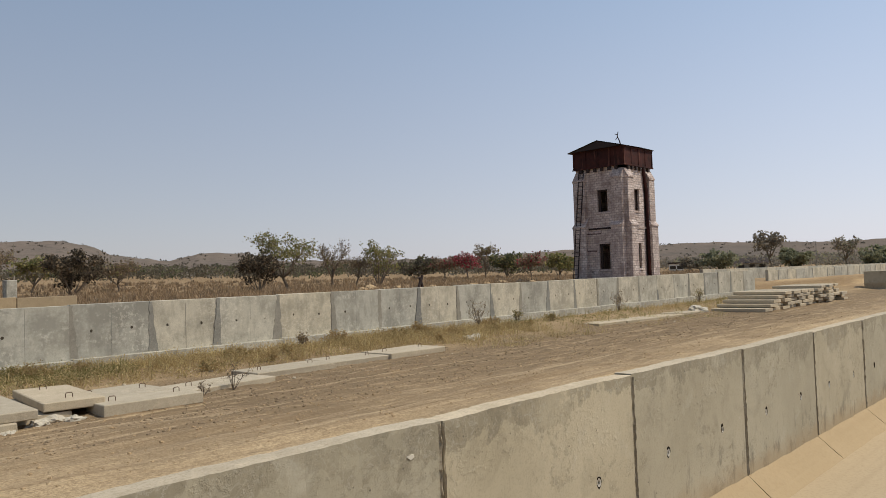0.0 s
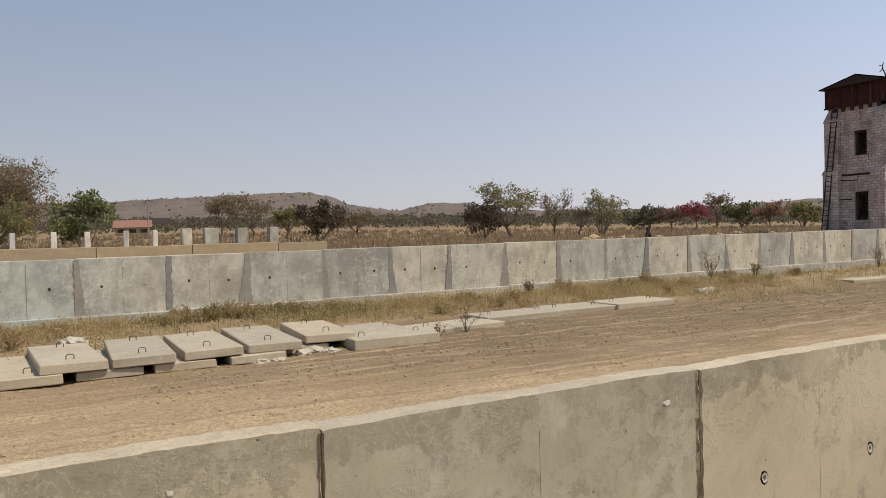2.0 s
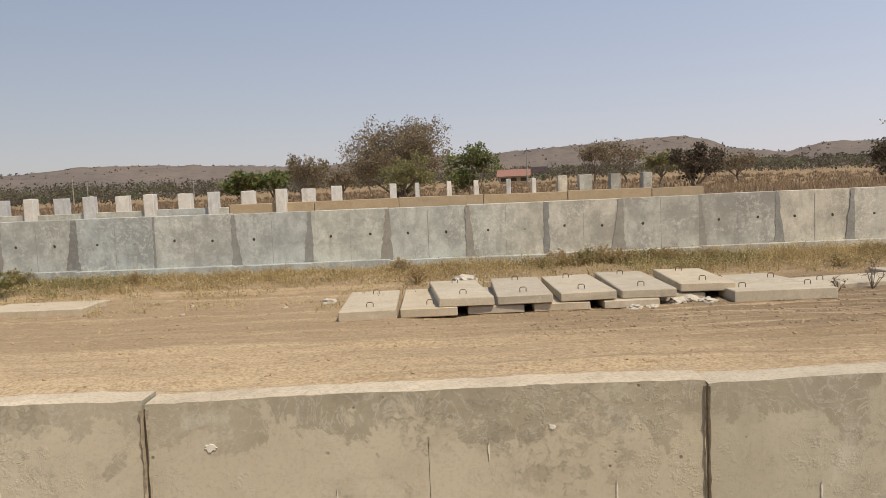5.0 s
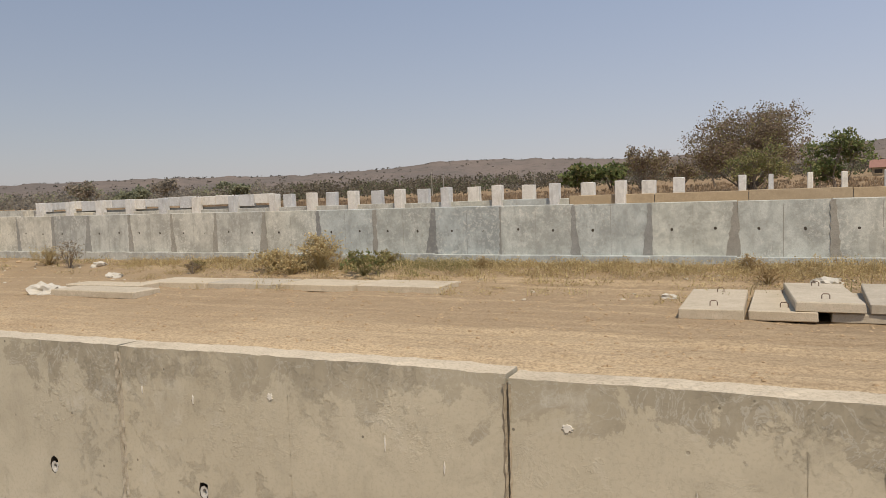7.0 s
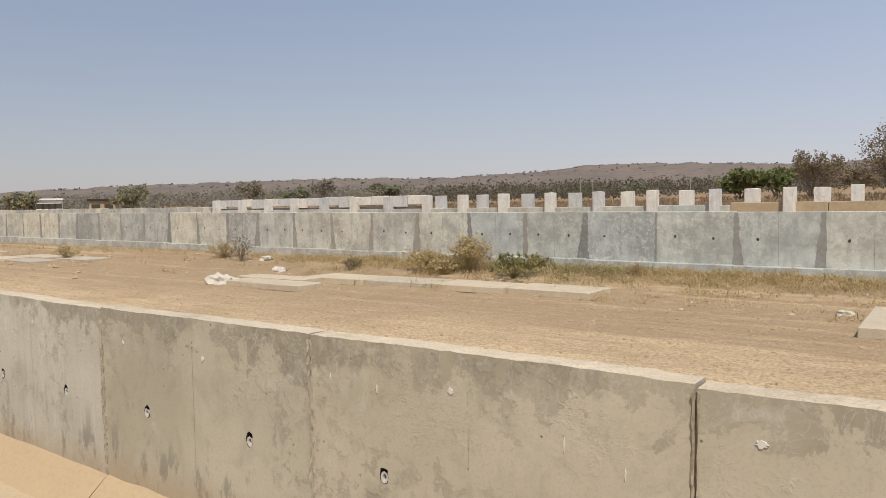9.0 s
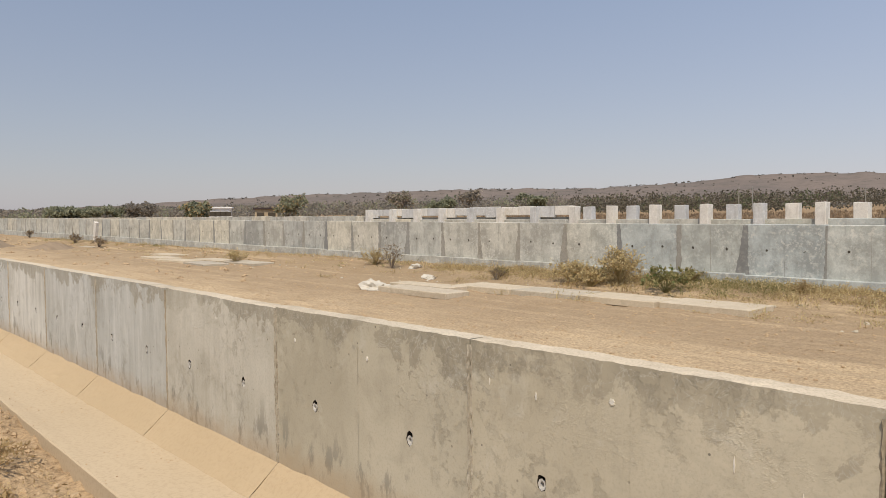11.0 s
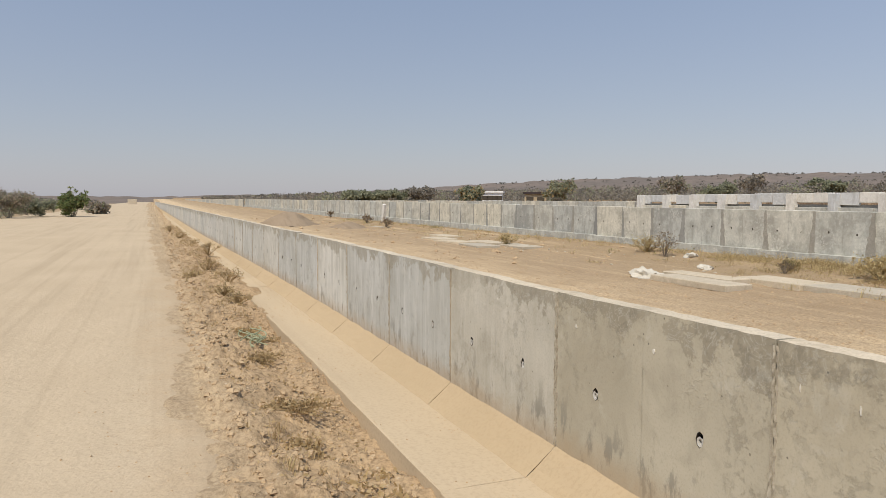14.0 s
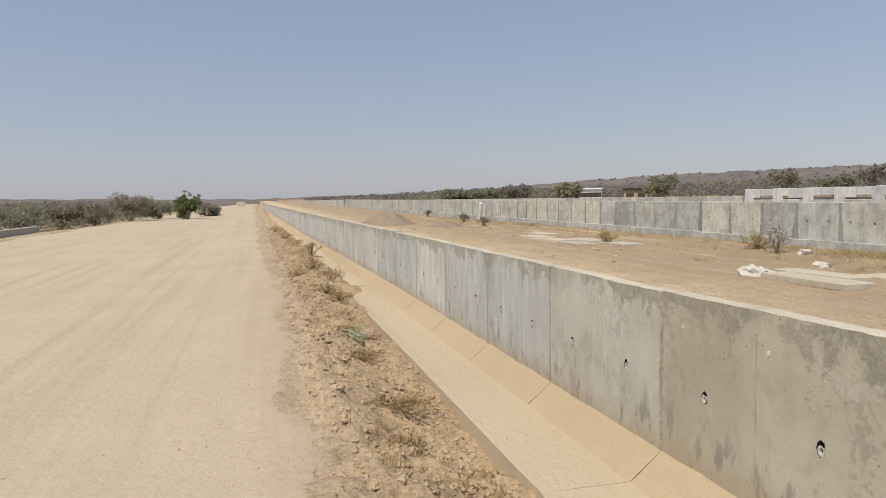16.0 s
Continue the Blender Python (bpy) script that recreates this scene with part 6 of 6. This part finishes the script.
# heap of spoil in the lane, far along
def heap(x, y, w, d, h):
    """A loose conical heap with a rounded crest and slumped foot."""
    mb, n, rings = MB(), 40, 12
    for i in range(rings + 1):
        t = i / rings
        for k in range(n):
            a = 6.283 * k / n
            e = 1 + 0.22 * (float(vnoise(math.cos(a) * 1.7 + 20, math.sin(a) * 1.7 + 20)) - 0.5) * 2
            px, py = math.cos(a) * w * t * e, math.sin(a) * d * t * e
            z = h * (1 - t) ** 1.15 * (1 - 0.25 * math.exp(-t * 9)) + (float(vnoise(px * 1.9 + 60, py * 1.9 + 60)) - 0.5) * 0.14 * h
            mb.v.append((x + px, y + py, z - 0.06 * t))
    mb.f = [(i * n + k, (i + 1) * n + k, (i + 1) * n + (k + 1) % n, i * n + (k + 1) % n) for i in range(rings) for k in range(n)]
    mb.m = [0] * len(mb.f)
    z0 = float(ground_z(x, y))
    mb.v = [(a, b, c + z0) for a, b, c in mb.v]
    thing("spoil_mound", "mound of loose brown spoil in the lane", "mound", mb=mb, mats=M_SPOIL, smooth=True)


heap(-62.0, 10.2, 3.6, 2.6, 1.35)
heap(-54.5, 13.4, 2.6, 1.6, 0.55)
# rubble bank behind the far wall by the tower
for i in range(26):
    x, y = rnd.uniform(28, 47), rnd.uniform(30, 36)
    s = rnd.uniform(0.2, 0.5)
    lump("rubble_block", x, y, float(ground_z(x, y)), s, s * 0.8, s * 0.7, M_CLOD, "broken rubble block in a spoil bank", "rubble", 60 + i)


# ---- plaster patches and drips on the near wall ----
n = Nodes("pale_patching_plaster")
M_PATCH = n.done(n.mix(n.noise(60, 4), (0.55, 0.51, 0.43), (0.66, 0.62, 0.54)), 0.9)


def patch(x, z, w, h, seed, label="small white plaster patch"):
    r = random.Random(seed)
    k = 21
    w, h = (w * 0.8, h * 0.85) if w > 0.01 else (w, h)
    ring = [(w / 2 * r.uniform(0.5, 1.2) * math.cos(6.283 * j / k), 0, h / 2 * r.uniform(0.5, 1.2) * math.sin(6.283 * j / k)) for j in range(k)]
    mb = MB().add([(a, -0.002, c) for a, _, c in ring] + [(a * 1.1, 0.004, c * 1.1) for a, _, c in ring], [tuple(range(k))] + [(j, (j + 1) % k, k + (j + 1) % k, k + j) for j in range(k)])
    ob = part("plaster_patch", mb, M_PATCH, wall_near, label)
    ob.location = (x, YF - 0.002, z)


for i, (x, z, w, h) in enumerate(((-1.165, 0.886, 0.045, 0.03), (-2.33, 0.885, 0.03, 0.04), (-0.1, 0.905, 0.025, 0.02), (-3.95, 0.83, 0.025, 0.032), (-4.72, 0.84, 0.022, 0.03), (2.0, 0.9, 0.05, 0.03), (-5.85, 0.87, 0.025, 0.03))):
    patch(x, z, w, h, i)
for i, (x, z, h) in enumerate(((-1.83, 0.76, 0.05), (-0.78, 0.7, 0.07), (-0.3, 0.84, 0.06), (-1.6, 0.7, 0.04), (-2.72, 0.84, 0.04), (-3.0, 0.86, 0.03), (0.1, 0.68, 0.08), (0.75, 0.66, 0.06))):
    patch(x, z, 0.006, h, 30 + i, "thin white lime drip")


# ---- clods, pebbles and litter ----
def pebble(mb, x, y, z, s, r):
    """A small worn lump; the larger ones get a bulging middle."""
    rings = ((0.9, -0.3), (1.0, 0.15), (0.55, 0.55)) if s > 0.018 else ((1.0, -0.3), (0.6, 0.5))
    n = 5 if s > 0.018 else 4
    ph, ex = r.uniform(0, 6.28), r.uniform(0.7, 1.0)
    v = []
    for q, (w, u) in enumerate(rings):
        for k in range(n):
            a = ph + 6.283 * k / n + r.uniform(-0.25, 0.25) + 0.3 * q
            d = s * w * r.uniform(0.75, 1.1)
            v.append((x + math.cos(a) * d, y + math.sin(a) * d * ex, z + s * u * r.uniform(0.7, 1.15)))
    f = [(q * n + k, q * n + (k + 1) % n, (q + 1) * n + (k + 1) % n, (q + 1) * n + k) for q in range(len(rings) - 1) for k in range(n)]
    mb.add(v, f + [tuple(range((len(rings) - 1) * n, len(rings) * n))])


def scatter(name, label, cat, mat, count, seed, xr, yr, sizes, near=0.0, edge=1):
    r = random.Random(seed)
    xs, ys, ss = [], [], []
    for k in range(count):
        u = r.random()
        xs.append(xr[0] + (xr[1] - xr[0]) * (u ** near if near else u))
        ys.append(yr[1] - (yr[1] - yr[0]) * r.random() ** edge)
        ss.append(sizes[0] + (sizes[1] - sizes[0]) * r.random() ** 4)
    z = np.maximum(ground_z(xs, ys), road_z(np.array(xs), np.array(ys))) if yr[1] < 2 else ground_z(xs, ys)
    mb = MB()
    for x, y, s, zz in zip(xs, ys, ss, z):
        if vnoise(x * 0.9 + 11, y * 0.9) + 0.25 > r.random():
            pebble(mb, x, y, float(zz), s, r)
    thing(name, label, cat, kind="stuff", mb=mb, mats=mat)


scatter("earth_clods", "loose broken earth clods along the apron edge", "clods", M_CLOD, 30000, 1, (-60, 12), (0.1, 1.36), (0.004, 0.05), 0.5)
scatter("road_gravel", "fine gravel strewn on the sandy road", "gravel", M_CLOD, 2500, 2, (-30, 6), (-6, 0.4), (0.003, 0.016), 0.5)
scatter("lane_stones", "small pale stones on the stony strip", "stones", M_SLAB, 1500, 3, (-45, 45), (13.2, 17.5), (0.01, 0.07))
scatter("lane_clods", "brown clods and litter in the lane", "clods", M_CLOD, 22000, 4, (-32, 36), (8.2, 15.8), (0.008, 0.04))
scatter("dark_clods", "dark churned earth clods in front of the slabs", "clods", M_SPOIL, 15000, 14, (1, 34), (10.0, 15.2), (0.005, 0.042))
scatter("rubble_stones", "broken stones strewn along the lane", "stones", M_CLOD, 1500, 16, (-85, -22), (9.5, 17.2), (0.02, 0.16))


scatter("large_clods", "large dry earth clods along the apron edge", "clods", M_CLOD, 900, 5, (-40, 10), (0.3, 1.25), (0.02, 0.075), 0.6)
scatter("gravel_spill", "loose gravel spilling from the road edge", "gravel", M_CLOD, 9000, 6, (-45, 8), (-0.75, 0.35), (0.003, 0.013), 0.55, 3)


def apron_crumbs():
    r = random.Random(15)
    mb = MB()
    for k in range(900):
        x = -4 - 22 * r.random() ** 1.4
        y = 1.97 - abs(r.gauss(0, 0.1)) if r.random() < 0.6 else r.uniform(1.39, 1.97)
        if vnoise(x * 1.1 + 3, y * 0.5) < 0.5:
            continue
        pebble(mb, x, y + float(bend(x)), -0.198, r.uniform(0.003, 0.013), r)
    thing("apron_crumbs", "brown earth crumbs fallen on the concrete apron", "crumbs", kind="stuff", mb=mb, mats=M_CLOD)


apron_crumbs()


def leaf_litter():
    r = random.Random(9)
    mb = MB()
    for k in range(2400):
        x, y = (r.uniform(-5.6, -4.2), r.uniform(0.85, 1.28)) if k < 200 else (-3 - 25 * r.random() ** 1.7, r.uniform(0.35, 1.28))
        mb.card((x, y, float(ground_z(x, y)) + r.uniform(0.01, 0.04)), r.uniform(0.03, 0.085) * (1 if k < 200 else 0.6), 0.5, 0, r)
    thing("dry_leaf_litter", "curled dry brown leaves beside the apron", "dry leaves", kind="stuff", mb=mb, mats=[M_STRAW])


leaf_litter()
hs = MB()
r = random.Random(12)
for k in range(9):
    a = Vector((-10.3 + r.uniform(-0.2, 0.2), 0.85 + r.uniform(-0.1, 0.15), float(ground_z(-10.3, 0.85)) + 0.03 + 0.006 * k))
    hs.tube([tuple(a + Vector((u * 0.9 - 0.45, 0.1 * math.sin(u * 5 + 1.7 * k), 0.015 * math.sin(u * 6 + k)))) for u in [q / 8 for q in range(9)]], 0.008, 5)
n = Nodes("faded_green_plastic")
thing("green_rope", "tangled faded green rope lying on the verge", "rope", mb=hs, mats=n.done(n.mix(n.noise(20, 3), (0.2, 0.22, 0.11), (0.42, 0.43, 0.29)), 0.7))

# a wall unit left leaning, far along the lane
lean = thing("leaning_panel", "pale concrete panel leaning by the far wall", "concrete panel", pose(-58.3, 17.2, -0.2, 0, 12, 4))
part("slab_body", MB().bbox(-0.18, 0.18, -0.12, 0.12, 0, 1.55, 0.02, 0.01), M_WHITE, lean)
